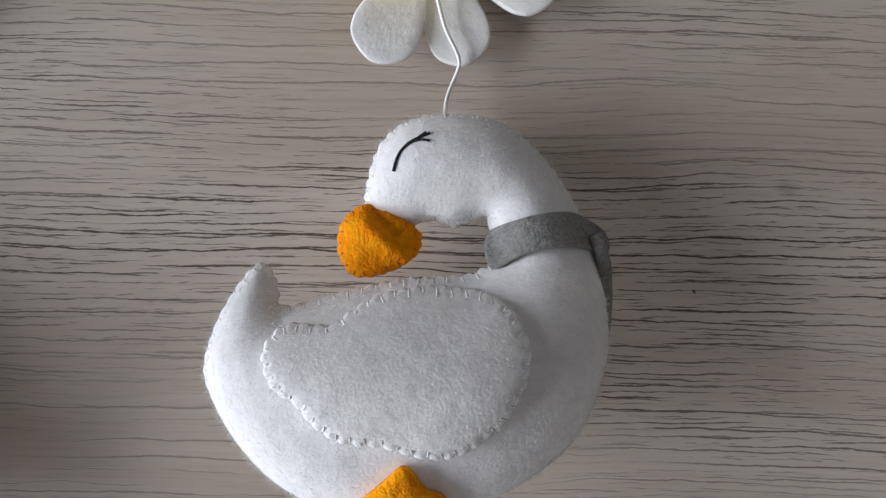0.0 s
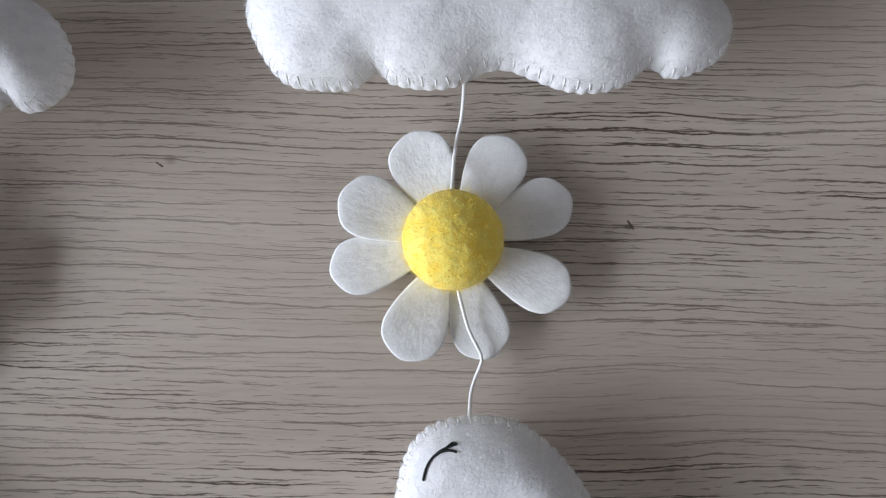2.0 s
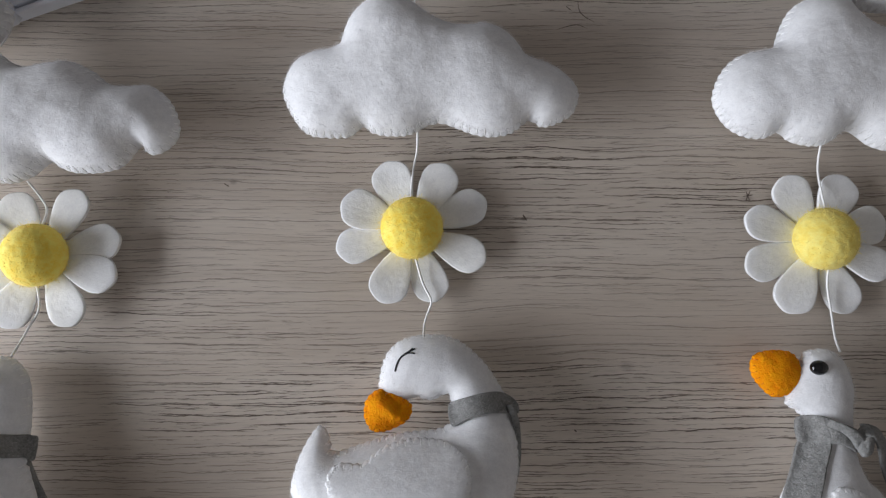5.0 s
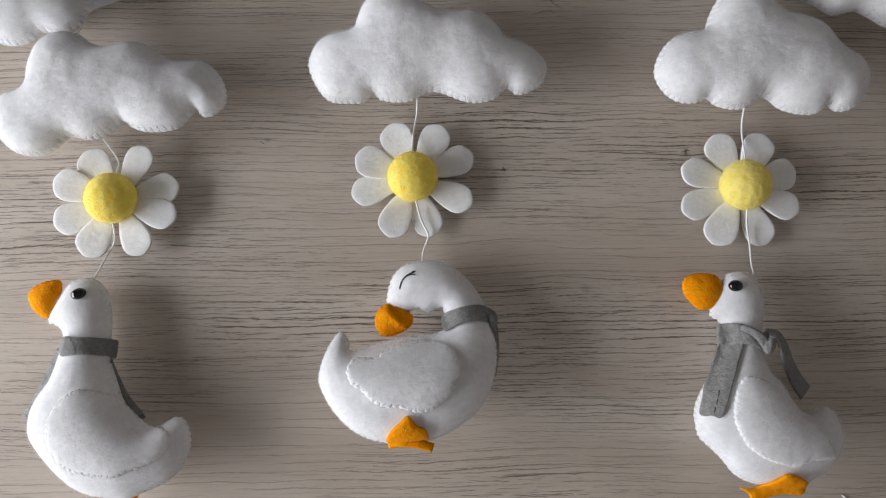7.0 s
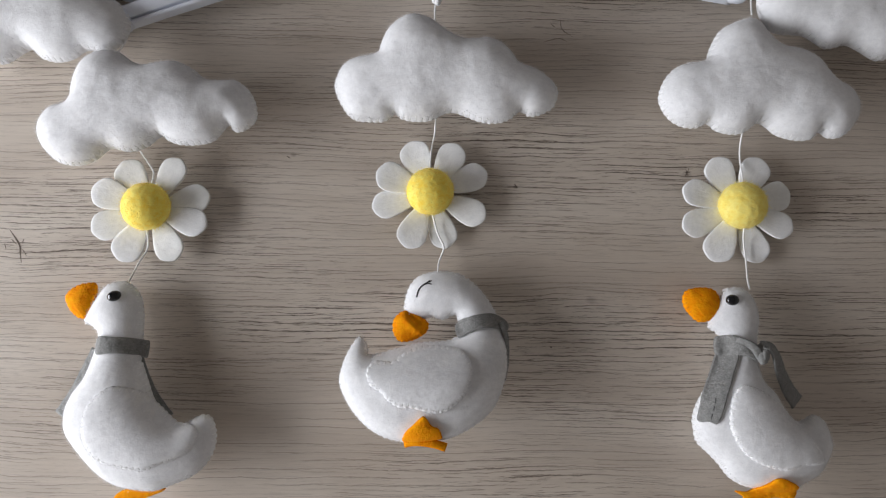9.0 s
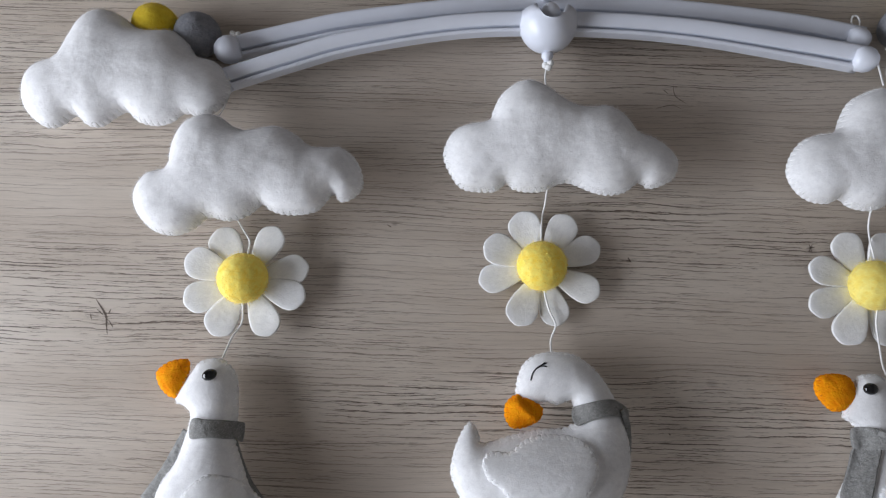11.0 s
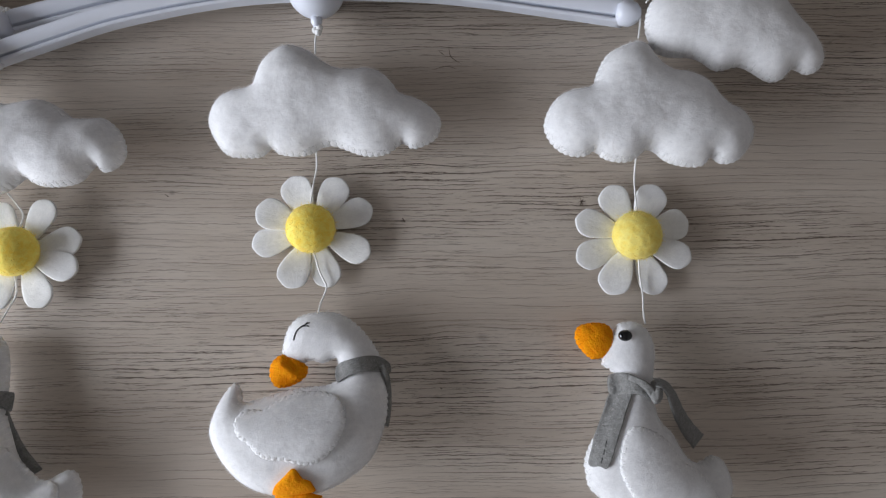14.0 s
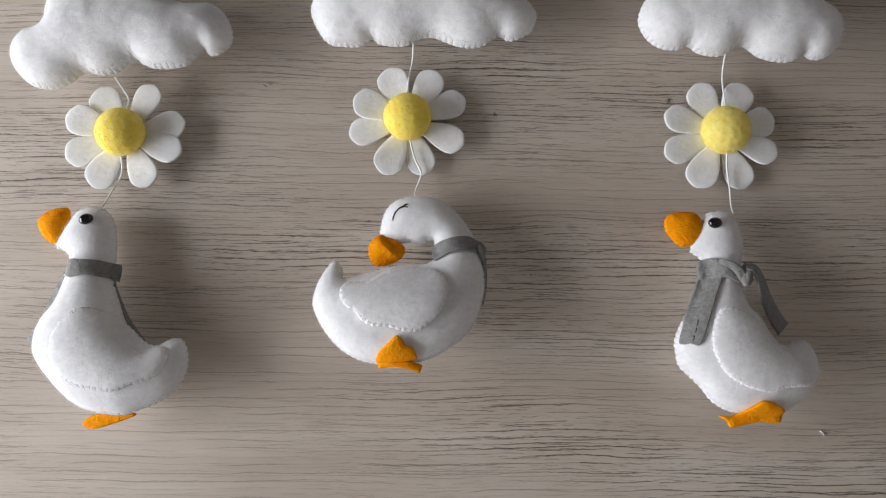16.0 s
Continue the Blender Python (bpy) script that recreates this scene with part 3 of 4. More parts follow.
CLOUD_RIGHT = ((137.7, 113.8), (140.3, 123.9), (146.6, 132.2), (155.1, 136.3), (166.9, 138.8), (170.2, 146.3), (176.1, 156.6), (184.8, 162.0), (195.1, 165.5),
               (201.7, 163.3), (206.3, 155.6), (214.1, 148.0), (223.5, 146.9), (235.4, 141.6), (242.4, 131.9), (246.7, 127.2), (255.7, 122.7), (260.9, 114.2),
               (260.2, 105.8), (255.3, 97.6), (248.2, 92.0), (240.0, 91.8), (235.2, 95.7), (230.1, 90.5), (220.1, 90.0), (208.9, 93.1), (202.5, 98.4), (197.7, 100.1),
               (189.2, 94.2), (181.0, 93.1), (171.3, 95.8), (167.5, 99.7), (159.9, 96.6), (150.2, 98.0), (142.2, 103.8))
CLOUD_FAR_LEFT = ((-314.6, 152.3), (-313.5, 163.0), (-307.7, 171.3), (-295.3, 175.2), (-291.9, 181.4), (-286.6, 196.0), (-279.0, 204.6), (-268.9, 206.7),
                  (-258.1, 202.2), (-247.1, 194.4), (-238.5, 193.6), (-226.5, 193.9), (-217.4, 186.8), (-211.6, 178.0), (-201.2, 175.3), (-192.8, 167.7),
                  (-190.1, 158.9), (-192.5, 149.3), (-198.7, 143.5), (-206.9, 140.9), (-217.0, 142.2), (-223.3, 137.0), (-233.1, 134.3), (-243.4, 136.5),
                  (-250.5, 142.5), (-256.9, 139.5), (-264.8, 133.2), (-273.2, 133.4), (-281.0, 139.6), (-288.3, 133.7), (-296.4, 131.4), (-305.3, 136.1), (-311.9, 143.6))
CLOUD_FAR_RIGHT = ((200.7, 178.7), (204.4, 190.8), (213.3, 197.8), (226.4, 202.6), (234.4, 210.6), (240.1, 218.8), (250.5, 221.6), (257.1, 218.6), (263.1, 209.7),
                   (269.2, 200.8), (280.8, 198.2), (288.6, 191.8), (294.4, 181.3), (301.9, 172.5), (308.3, 162.1), (309.1, 153.5), (304.4, 146.8), (297.6, 145.1),
                   (289.5, 148.4), (282.4, 141.9), (274.1, 140.9), (264.5, 146.9), (256.5, 150.4), (243.2, 148.0), (233.6, 154.1), (227.1, 156.5), (214.0, 157.2),
                   (205.9, 160.7), (201.5, 170.0))


def cloud(pts, zc, k, seed, label):
    body, sew, top = cushion(pts, zc, k, 34, 2.3, 3.8, 1.0, 0.9, seed, 1.0)
    mid = np.mean(pts, axis=0) / 1000
    ob = thing("felt_cloud", (mid[0], mid[1], 0), label, "cloud ornament", "felt clouds of the mobile")
    part("cushion", body, FELT_WHITE, ob)
    tagged(part("stitching", sew, THREAD, ob, "white whip stitches along the seam"), kind="stuff")
    tagged(part("fuzz", fuzz(pts, top, int(seed * 10) + 3), FELT_WHITE, ob), kind="stuff")
    nap(pts, top, int(seed * 7), FELT_WHITE, ob)
    return ob


cloud(CLOUD_MID, slope(105, 19, 165, 28), 0.88, 1.0, "puffy white felt cloud with whip-stitched edge on the tabletop")
cloud(CLOUD_LEFT, 26, 0.88, 2.0, "tilted puffy white felt cloud with whip-stitched edge above a daisy")
cloud([(x, 165 + (y - 165) * 1.024) for x, y in CLOUD_RIGHT], 26.5, 0.86, 3.0, "puffy white felt cloud with whip-stitched edge, partly under another cloud")
cloud(CLOUD_FAR_LEFT, 21, 0.88, 4.0, "puffy white felt cloud beside a yellow and a grey ball")
cloud([(200 + (x - 200) * 0.972, 183.4 + (y - 185)) for x, y in CLOUD_FAR_RIGHT], 27, 0.80, 5.0, "steeply tilted puffy white felt cloud leaning on the frame's end")

# ---- daisies ----
PETAL = ((7, -2.8), (12, -4.6), (18, -7.0), (24, -8.7), (29.5, -9.2), (34.3, -7.0), (37.6, 0), (34.3, 7.0), (29.5, 9.2), (24, 8.7), (18, 7.0), (12, 4.6), (7, 2.8))


def daisy(centre, angles, seed, label, pile=POM_YELLOW, raised=0.0):
    ob = thing("daisy", (centre[0] / 1000, centre[1] / 1000, 0), label, "felt flower", "felt daisies of the mobile")
    rs = np.random.RandomState(seed)
    for i, (a, r) in enumerate(angles):
        c, s = math.cos(radians(a)), math.sin(radians(a))
        wide = rs.uniform(0.93, 1.05)
        pts = [(centre[0] + c * x * r / 37.6 - s * y * wide, centre[1] + s * x * r / 37.6 + c * y * wide) for x, y in PETAL]
        lift, cup, twist = rs.uniform(0.2, 3.2), rs.uniform(0.004, 0.012), rs.uniform(-0.10, 0.10)

        def under(v, c=c, s=s, lift=lift, cup=cup, twist=twist, i=i):
            d = v - np.array(centre)
            x, y = d[:, 0] * c + d[:, 1] * s, -d[:, 0] * s + d[:, 1] * c
            return np.maximum(3.4 + raised + 0.6 * (i % 2) + lift * np.clip(x / 37, 0, 1) + cup * y * y + twist * y, 0.3)

        bm, _, ptop = patch(pts, under, 1.5, 0.10, 1.0, 2.0, sewn=False, gap=0)
        petal = part("petal", bm, FELT_IVORY, ob)
        nap(pts, ptop, seed * 10 + i, FELT_IVORY, petal, 1.0, 1.3, 0.03, 0.22)
    bm = bmesh.new()
    ball(bm, (centre[0] / 1000, centre[1] / 1000, 0.0125 + raised / 1000), 0.0147, 5, (1, 1, 0.78), 0.022, 5.0, seed)
    pom = part("pompom", bm, pile, ob, "fuzzy yellow plush pompom centre")
    plush((*centre, 12.5 + raised), 14.7, 0.78, seed, pile, pom)
    return ob


daisy((-1.8, 57.0), ((22, 38.8), (61, 36.3), (112, 35.6), (158, 36.6), (195, 38), (247, 38), (288, 36.5), (335, 38.5)), 11, "white felt daisy with a yellow pompom centre below a cloud")
daisy((-176.8, 45.2), ((13, 38), (60, 36), (123, 35.5), (162, 38), (203, 38.6), (242, 37.6), (298, 37), (342, 37.8)), 12, "white felt daisy with a yellow pompom centre touching the tilted cloud", POM_YELLOW, 3.0)
daisy((193.9, 50.2), ((16, 35), (64, 35), (116, 35), (162, 37.4), (202, 38.2), (243, 38.7), (291, 37.6), (335, 36.5)), 13, "white felt daisy with a pale yellow pompom centre", POM_PALE)


# ---- geese ----
def sewn_part(name, pts, under, mat, parent, label="", thread=None, **kw):
    bm, sew, top = patch(pts, under, **kw)
    ob = part(name, bm, mat, parent, label)
    if sew:
        tagged(part("stitching", sew, thread or THREAD, ob), kind="stuff")
    if mat is FELT_GREY:
        nap(pts, top, 77, FIBRE_GREY, ob, 1.6, 1.3, 0.028, 0.25)
    return ob, top


GREY_THREAD = plain("grey_thread", (0.09, 0.09, 0.088), 0.7, 0.3, 0.5, 2500)
ORANGE_THREAD = plain("orange_thread", (0.80, 0.23, 0.008), 0.7, 0.3, 0.5, 2500)


def goose(name_at, label, body_pts, beak_pts, wing_pts, seed, seam, beak_z=14.0, crease=None, deep=0.4, cap=24.0):
    ob = thing("felt_goose", (name_at[0] / 1000, name_at[1] / 1000, 0), label, "goose ornament", "felt geese of the mobile")
    body, sew, top = cushion(body_pts, seam, 0.72, cap, 2.1, 3.6, 1.0, 0.5, seed, 0.95)
    b = part("body", body, FELT_WHITE, ob)
    tagged(part("stitching", sew, THREAD, b, "white whip stitches along the seam"), kind="stuff")
    tagged(part("fuzz", fuzz(body_pts, top, int(seed)), FELT_WHITE, b), kind="stuff")
    wing, wtop = sewn_part("wing", wing_pts, lambda v: np.maximum(top(v), seam(v) + 4.0), FELT_WHITE, ob, "", None, thick=1.5, puff_k=0.20, cap=2.5, spacing=2.2, deep=deep, depth=0.5 + 0.5 * deep)
    tagged(part("fuzz", fuzz(wing_pts, wtop, int(seed) + 1, 7.0, 0.6), FELT_WHITE, wing), kind="stuff")
    nap(body_pts, top, int(seed) + 5, FELT_WHITE, b)
    nap(wing_pts, wtop, int(seed) + 6, FELT_WHITE, wing)
    bb, bsew, btop = cushion(beak_pts, beak_z, 0.66, 9, 1.7, 3.2, 1.0, 0.5, seed + 0.5, 0.6, crease)
    bk = part("beak", bb, FELT_ORANGE, ob, "orange felt beak, stuffed and sewn round")
    tagged(part("stitching", bsew, ORANGE_THREAD, bk), kind="stuff")
    nap(beak_pts, btop, int(seed) + 7, FELT_ORANGE, bk, 1.6, 1.2, 0.03, 0.25)
    return ob, top


def bead_eye(parent, x, y, top, r=4.0, squash=0.82, turn=0.0):
    z = float(top(np.array([[x, y]]))[0])
    bm = bmesh.new()
    ball(bm, (x / 1000, y / 1000, (z + 0.8) / 1000), r / 1000, 4, (1, squash, 0.72))
    bmesh.ops.rotate(bm, verts=bm.verts[:], cent=(x / 1000, y / 1000, 0), matrix=Matrix.Rotation(radians(turn), 3, "Z"))
    part("eye", bm, BEAD, parent, "shiny black bead eye")


def strip(line, width, thick, end=None, tilt=0.0):
    """A felt ribbon along a line of (x, y, z) in mm, flat side up, with its own thickness; it may widen to another breadth and lean."""
    c = spline(line, 2.0, False)
    d = np.gradient(c, axis=0)
    side = np.stack([-d[:, 1], d[:, 0]], 1) / (np.linalg.norm(d[:, :2], axis=1)[:, None] + 1e-9)
    bm = bmesh.new()
    rows = []
    for i, p in enumerate(c):
        ring = []
        for w, zz in ((-0.5, 0), (-0.5, 1), (-0.25, 1.12), (0.0, 1.16), (0.25, 1.12), (0.5, 1), (0.5, 0)):
            q = p[:2] + side[i] * w * (width + ((end or width) - width) * i / (len(c) - 1)) * (1 + 0.03 * math.sin(i * 1.7))
            ring.append(bm.verts.new((q[0] / 1000, q[1] / 1000, (p[2] + zz * thick + w * tilt) / 1000)))
        rows.append(ring)
    for a, b in zip(rows, rows[1:]):
        for k in range(7):
            bm.faces.new((a[k], a[(k + 1) % 7], b[(k + 1) % 7], b[k]))
    bm.faces.new(rows[0])
    bm.faces.new(rows[-1][::-1])
    return bm


# sleeping goose
BODY_M = ((43.6, -56.6), (39.6, -68.5), (33.1, -77.7), (21.3, -86.2), (9.6, -91.5), (-4.7, -94.8), (-16.5, -92.9), (-27.0, -90.5), (-37.6, -84.1), (-46.4, -74.4),
          (-52.1, -64.0), (-53.6, -57.4), (-51.9, -48.1), (-48.2, -39.1), (-43.6, -32.9), (-39.6, -35.2), (-37.4, -39.7), (-36.4, -43.2), (-28.5, -41.7), (-19.3, -38.9),
          (-6.1, -35.9), (7.4, -35.1), (14.1, -32.9), (18.2, -29.3), (16.0, -25.0), (14.3, -19.9), (7.1, -22.8), (0.2, -21.4), (-4.5, -22.6), (-11.0, -22.0),
          (-17.2, -18.6), (-15.3, -5.5), (-10.6, 2.2), (-3.0, 6.1), (8.1, 7.3), (17.8, 5.3), (26.2, -0.3), (33.1, -7.9), (38.0, -15.6), (41.4, -21.8), (43.3, -29.1),
          (44.9, -39.0), (44.9, -48.7))
WING_M = ((-36.9, -52.0), (-35.1, -48.1), (-31.9, -46.4), (-26.6, -46.3), (-21.9, -46.1), (-17.3, -42.8), (-11.3, -39.5), (-2.5, -37.5), (6.8, -37.4), (14.8, -38.6),
          (20.6, -42.5), (23.3, -47.6), (24.0, -53.4), (22.1, -59.9), (18.3, -66.3), (12.6, -71.4), (6.1, -74.6), (-0.7, -74.3), (-8.7, -72.2), (-17.9, -71.4),
          (-24.1, -67.9), (-28.1, -63.4), (-33.5, -60.3), (-36.1, -55.8))
BEAK_M = ((-23.7, -27.7), (-22.8, -22.2), (-18.8, -18.0), (-14.7, -17.3), (-7.8, -20.0), (-2.3, -23.8), (-1.6, -26.8), (-2.9, -30.2), (-7.6, -33.7), (-14.3, -36.2),
          (-19.7, -35.8), (-22.8, -31.8))
FOOT_M = ((-15.6, -91.3), (-13.8, -85.6), (-8.8, -80.5), (-4.4, -76.4), (-1.8, -77.9), (0.8, -81.7), (4.7, -83.5), (6.7, -87.9), (6.3, -89.8), (1.0, -90.5),
          (-8.0, -91.2))


def beak_fold(v):
    """The dent beside the ridge of the folded beak."""
    a, b = np.array((-16.0, -18.0)), np.array((-4.5, -27.5))
    d = (b - a) / np.linalg.norm(b - a)
    off = (v - a) @ np.array((-d[1], d[0]))
    along = (v - a) @ d
    return -2.6 * np.exp(-(off / 1.3) ** 2) * np.clip(along / 3, 0, 1) * np.clip((15 - along) / 4, 0, 1) + 1.6 * np.exp(-((off + 3.6) / 2.0) ** 2) * np.clip(along / 3, 0, 1)


SCARF_M = ((15.0, -24.4), (23.4, -20.3), (32.8, -18.5), (39.4, -19.3), (45.4, -23.2), (46.1, -28.2), (40.8, -27.8), (32.8, -27.2), (23.5, -29.3), (16.0, -32.9))
SEAM_M = slope(-16, 13, -62, 27)
g, top = goose((-5, -45), "sleeping white felt goose, eye closed, head tucked over its back", BODY_M, BEAK_M, WING_M, 21, SEAM_M, 16.0, beak_fold, 0.6, 26.0)
part("foot", patch(FOOT_M, lambda v: np.maximum(top(v), 31) + 0.2, 2.0, 0.25, 2.0, 1.8, sewn=False)[0], FELT_ORANGE, g, "folded orange felt foot")
part("foot_fold", strip(((-14.9, -92.8, 31), (-8, -91.6, 32.5), (0.8, -92.4, 32.5), (9.2, -95.2, 30)), 4.6, 2.4), FELT_ORANGE, g, "folded orange felt toe edge")
sewn_part("scarf_band", SCARF_M, lambda v: np.maximum(top(v), SEAM_M(v) - 2), FELT_GREY, g, "grey felt scarf round the neck", thick=1.8, puff_k=0.25, cap=1.6, sewn=False)
part("scarf_tail", strip(((41.5, -24, 20), (44.2, -31, 19), (45.2, -41, 18), (45.0, -50, 16.5), (43.6, -58.5, 15)), 3.4, 3.0, 2.4), FELT_GREY, g, "hanging end of the grey felt scarf")
lash = bmesh.new()
for a in (((-9.2, -9.1), (-8.5, -6.2), (-7.1, -3.5), (-4.5, -1.2), (-0.1, 0.8)), ((-5.1, -1.7), (-2.5, -1.0), (-0.2, -1.3)), ((-5.9, -2.4), (-3.7, -0.9), (-1.2, 1.0))):
    c = spline(a, 0.7, False)
    tube(lash, [(x / 1000, y / 1000, (z + 0.15) / 1000) for (x, y), z in zip(c, top(c))], 0.00036, 6)
part("closed_eye", lash, THREAD_BLACK, g, "closed eye embroidered in black thread")

# goose with a plain scarf band
BODY_L = ((-200.9, -6.7), (-196.3, -2.3), (-187.8, -0.9), (-182.4, -3.3), (-176.9, -10.1), (-174.8, -20.4), (-174.3, -32.2), (-173.5, -47.3), (-168.1, -60.3),
          (-162.6, -71.6), (-154.7, -80.3), (-148.6, -84.5), (-143.6, -83.8), (-138.8, -81.2), (-133.9, -79.0), (-129.0, -80.3), (-126.1, -86.1), (-125.2, -92.6),
          (-126.6, -100.6), (-131.2, -108.6), (-139.2, -115.0), (-150.4, -119.8), (-160.1, -122.9), (-173.2, -122.0), (-183.0, -119.7), (-191.4, -114.9),
          (-200.0, -107.0), (-208.7, -97.3), (-214.1, -89.3), (-215.1, -82.8), (-214.3, -74.7), (-211.3, -66.8), (-206.0, -58.7), (-202.9, -47.3), (-201.1, -37.3),
          (-201.0, -32.2), (-205.3, -28.2), (-210.5, -24.8))
WING_L = ((-184.4, -62.4), (-176.3, -62.7), (-168.2, -65.3), (-161.6, -70.0), (-155.0, -75.4), (-150.7, -79.4), (-146.1, -82.6), (-140.3, -83.5), (-135.4, -85.7),
          (-133.6, -90.4), (-136.5, -98.2), (-144.3, -102.9), (-152.1, -105.3), (-159.9, -108.4), (-169.4, -108.1), (-180.6, -105.9), (-188.7, -102.8), (-194.4, -96.6),
          (-197.5, -87.3), (-196.4, -76.3), (-192.1, -68.4))
BEAK_L = ((-204.7, -2.8), (-204.2, -13.0), (-206.2, -19.8), (-208.2, -23.8), (-213.3, -23.8), (-218.6, -19.8), (-222.4, -13.0), (-222.2, -9.0), (-217.7, -4.6),
          (-211.1, -2.2))
FOOT_L = ((-184.9, -128.3), (-179.6, -123.5), (-164.9, -121.2), (-155.6, -122.9), (-161.4, -126.0), (-172.7, -129.9), (-177.6, -131.1), (-182.5, -130.5))
SEAM_L = slope(-25, 14, -85, 21)
SCARF_L = ((-196.9, -34.6), (-188.4, -34.3), (-180.1, -34.6), (-172.4, -36.2), (-169.4, -37.5), (-169.7, -46.7), (-172.0, -45.7), (-179.7, -44.1), (-187.9, -43.8),
           (-196.5, -44.1))
g, top = goose((-178, -65), "upright white felt goose with a plain grey scarf band", BODY_L, BEAK_L, WING_L, 31, SEAM_L)
part("foot", patch(FOOT_L, lambda v: 15 + 0 * v[:, 0], 3.0, 0.25, 2.0, 1.8, sewn=False)[0], FELT_ORANGE, g, "folded orange felt foot")
sewn_part("scarf_band", SCARF_L, lambda v: np.maximum(top(v), SEAM_L(v) - 1), FELT_GREY, g, "grey felt scarf round the neck", thick=1.8, puff_k=0.25, cap=1.6, sewn=False)
part("scarf_tail", strip(((-201, -43, 13), (-209.5, -58.5, 10), (-217, -70, 6), (-227, -83, 2)), 8.5, 1.6), FELT_GREY, g, "end of the grey felt scarf under the breast")
part("scarf_tail", strip(((-176, -45, 15), (-172.8, -57, 12), (-168, -70, 8), (-160.0, -83, 4)), 4.4, 1.8, 5.4), FELT_GREY, g, "end of the grey felt scarf behind the back")
bead_eye(g, -189.3, -10.2, top, 4.2, 0.74, 22)

# goose with a knotted scarf
BODY_R = ((177.8, -4.2), (182.1, -1.5), (189.0, -1.2), (194.6, -4.6), (198.4, -10.8), (199.9, -20.3), (198.0, -32.2), (197.8, -40.7), (197.3, -47.3), (199.3, -57.2),
          (205.2, -63.7), (209.0, -71.7), (213.4, -78.1), (217.6, -80.4), (221.6, -79.1), (226.7, -76.5), (232.2, -79.1), (235.5, -86.3), (236.8, -94.4),
          (233.7, -102.4), (228.3, -110.5), (219.9, -115.3), (209.8, -120.0), (193.4, -119.4), (183.6, -117.8), (174.6, -112.7), (169.2, -105.6), (162.9, -99.2),
          (156.5, -92.7), (155.1, -84.6), (154.6, -79.7), (157.4, -71.7), (163.5, -62.0), (170.8, -50.6), (176.1, -40.7), (176.8, -33.3), (172.8, -28.8), (168.6, -23.7))
WING_R = ((179.0, -59.6), (185.5, -59.0), (193.5, -62.2), (199.7, -67.0), (203.4, -71.7), (207.2, -78.0), (211.3, -80.2), (215.7, -82.8), (221.1, -90.6),
          (226.9, -101.6), (220.5, -103.1), (210.8, -103.7), (204.3, -106.2), (194.8, -105.0), (185.4, -101.5), (177.6, -95.3), (172.5, -85.9), (171.2, -78.0),
          (173.9, -66.9))
BEAK_R = ((153.6, -8.5), (156.2, -3.3), (164.8, -1.3), (173.6, -3.2), (177.4, -11.9), (175.6, -17.6), (169.8, -21.8), (163.0, -22.7), (158.1, -18.6), (154.5, -13.6))
FOOT_R = ((177.7, -120.1), (185.5, -120.1), (193.8, -113.8), (198.9, -110.7), (205.3, -112.3), (212.3, -117.0), (210.8, -123.6), (200.0, -123.3), (190.2, -125.2),
          (183.6, -126.5), (182.1, -123.3))
SEAM_R = slope(-25, 14, -85, 21)
SCARF_R = ((171.4, -32.9), (174.8, -30.8), (180.3, -30.3), (185.9, -32.6), (192.4, -36.9), (196.7, -36.2), (198.2, -40.2), (194.0, -45.4), (190.7, -44.1),
           (184.9, -41.8), (177.2, -42.1), (171.6, -41.8))
TAIL_R = ((172.6, -40.9), (182.2, -40.9), (177.2, -52.9), (171.2, -66.3), (165.2, -79.9), (161.0, -79.7), (156.2, -79.3), (160.9, -65.7), (166.7, -52.9))
g, top = goose((200, -65), "upright white felt goose with a knotted grey scarf", BODY_R, BEAK_R, WING_R, 41, SEAM_R)
part("foot", patch(FOOT_R, lambda v: np.maximum(top(v), 20) + 0.2, 2.6, 0.25, 2.0, 1.8, sewn=False)[0], FELT_ORANGE, g, "folded orange felt foot")
sewn_part("scarf_band", SCARF_R, lambda v: np.maximum(top(v), SEAM_R(v)), FELT_GREY, g, "grey felt scarf round the neck", thick=1.8, puff_k=0.3, cap=2.0, sewn=False)
sewn_part("scarf_tail", TAIL_R, lambda v: np.maximum(top(v), SEAM_R(v)), FELT_GREY, g, "flat grey felt scarf end over the breast", thick=1.6, sewn=False)
part("scarf_tail", strip(((194.5, -35.5, 27), (199.5, -36.5, 27), (205.0, -43, 23), (209.8, -52.5, 18), (217.0, -63.0, 12), (224.5, -71.0, 7)), 4.5, 1.8, 10.5, -3.0), FELT_GREY, g, "curling grey felt scarf end behind the back")
part("scarf_wrap", strip(((180.5, -32.6, 26.0), (185.5, -34.6, 28.0), (190.0, -37.8, 28.0), (194.0, -42.6, 26)), 3.0, 2.2, 4.6, 1.5), FELT_GREY, g, "grey felt turn of the scarf crossing the band")
bm = bmesh.new()
ball(bm, (0.1952, -0.0405, 0.0275), 0.0050, 4, (0.80, 1.35, 0.5), 0.16, 1.6, 3.0)
part("scarf_knot", bm, FELT_GREY, g, "grey felt knot")
slit = bmesh.new()
for k in range(3):
    y = -66.5 - 4.4 * k
    line = np.array([(165.8 + (y - d + 66.5) * 0.36, y - d) for d in (0.0, 1.4, 2.8)])
    z = np.maximum(top(line), SEAM_R(line)) + 1.85
    tube(slit, [(x / 1000, yy / 1000, h / 1000) for (x, yy), h in zip(line, z)], 0.00030, 5)
part("seam_thread", slit, GREY_THREAD, g, "dark grey running stitches on the scarf end")
bead_eye(g, 181.2, -9.2, top)


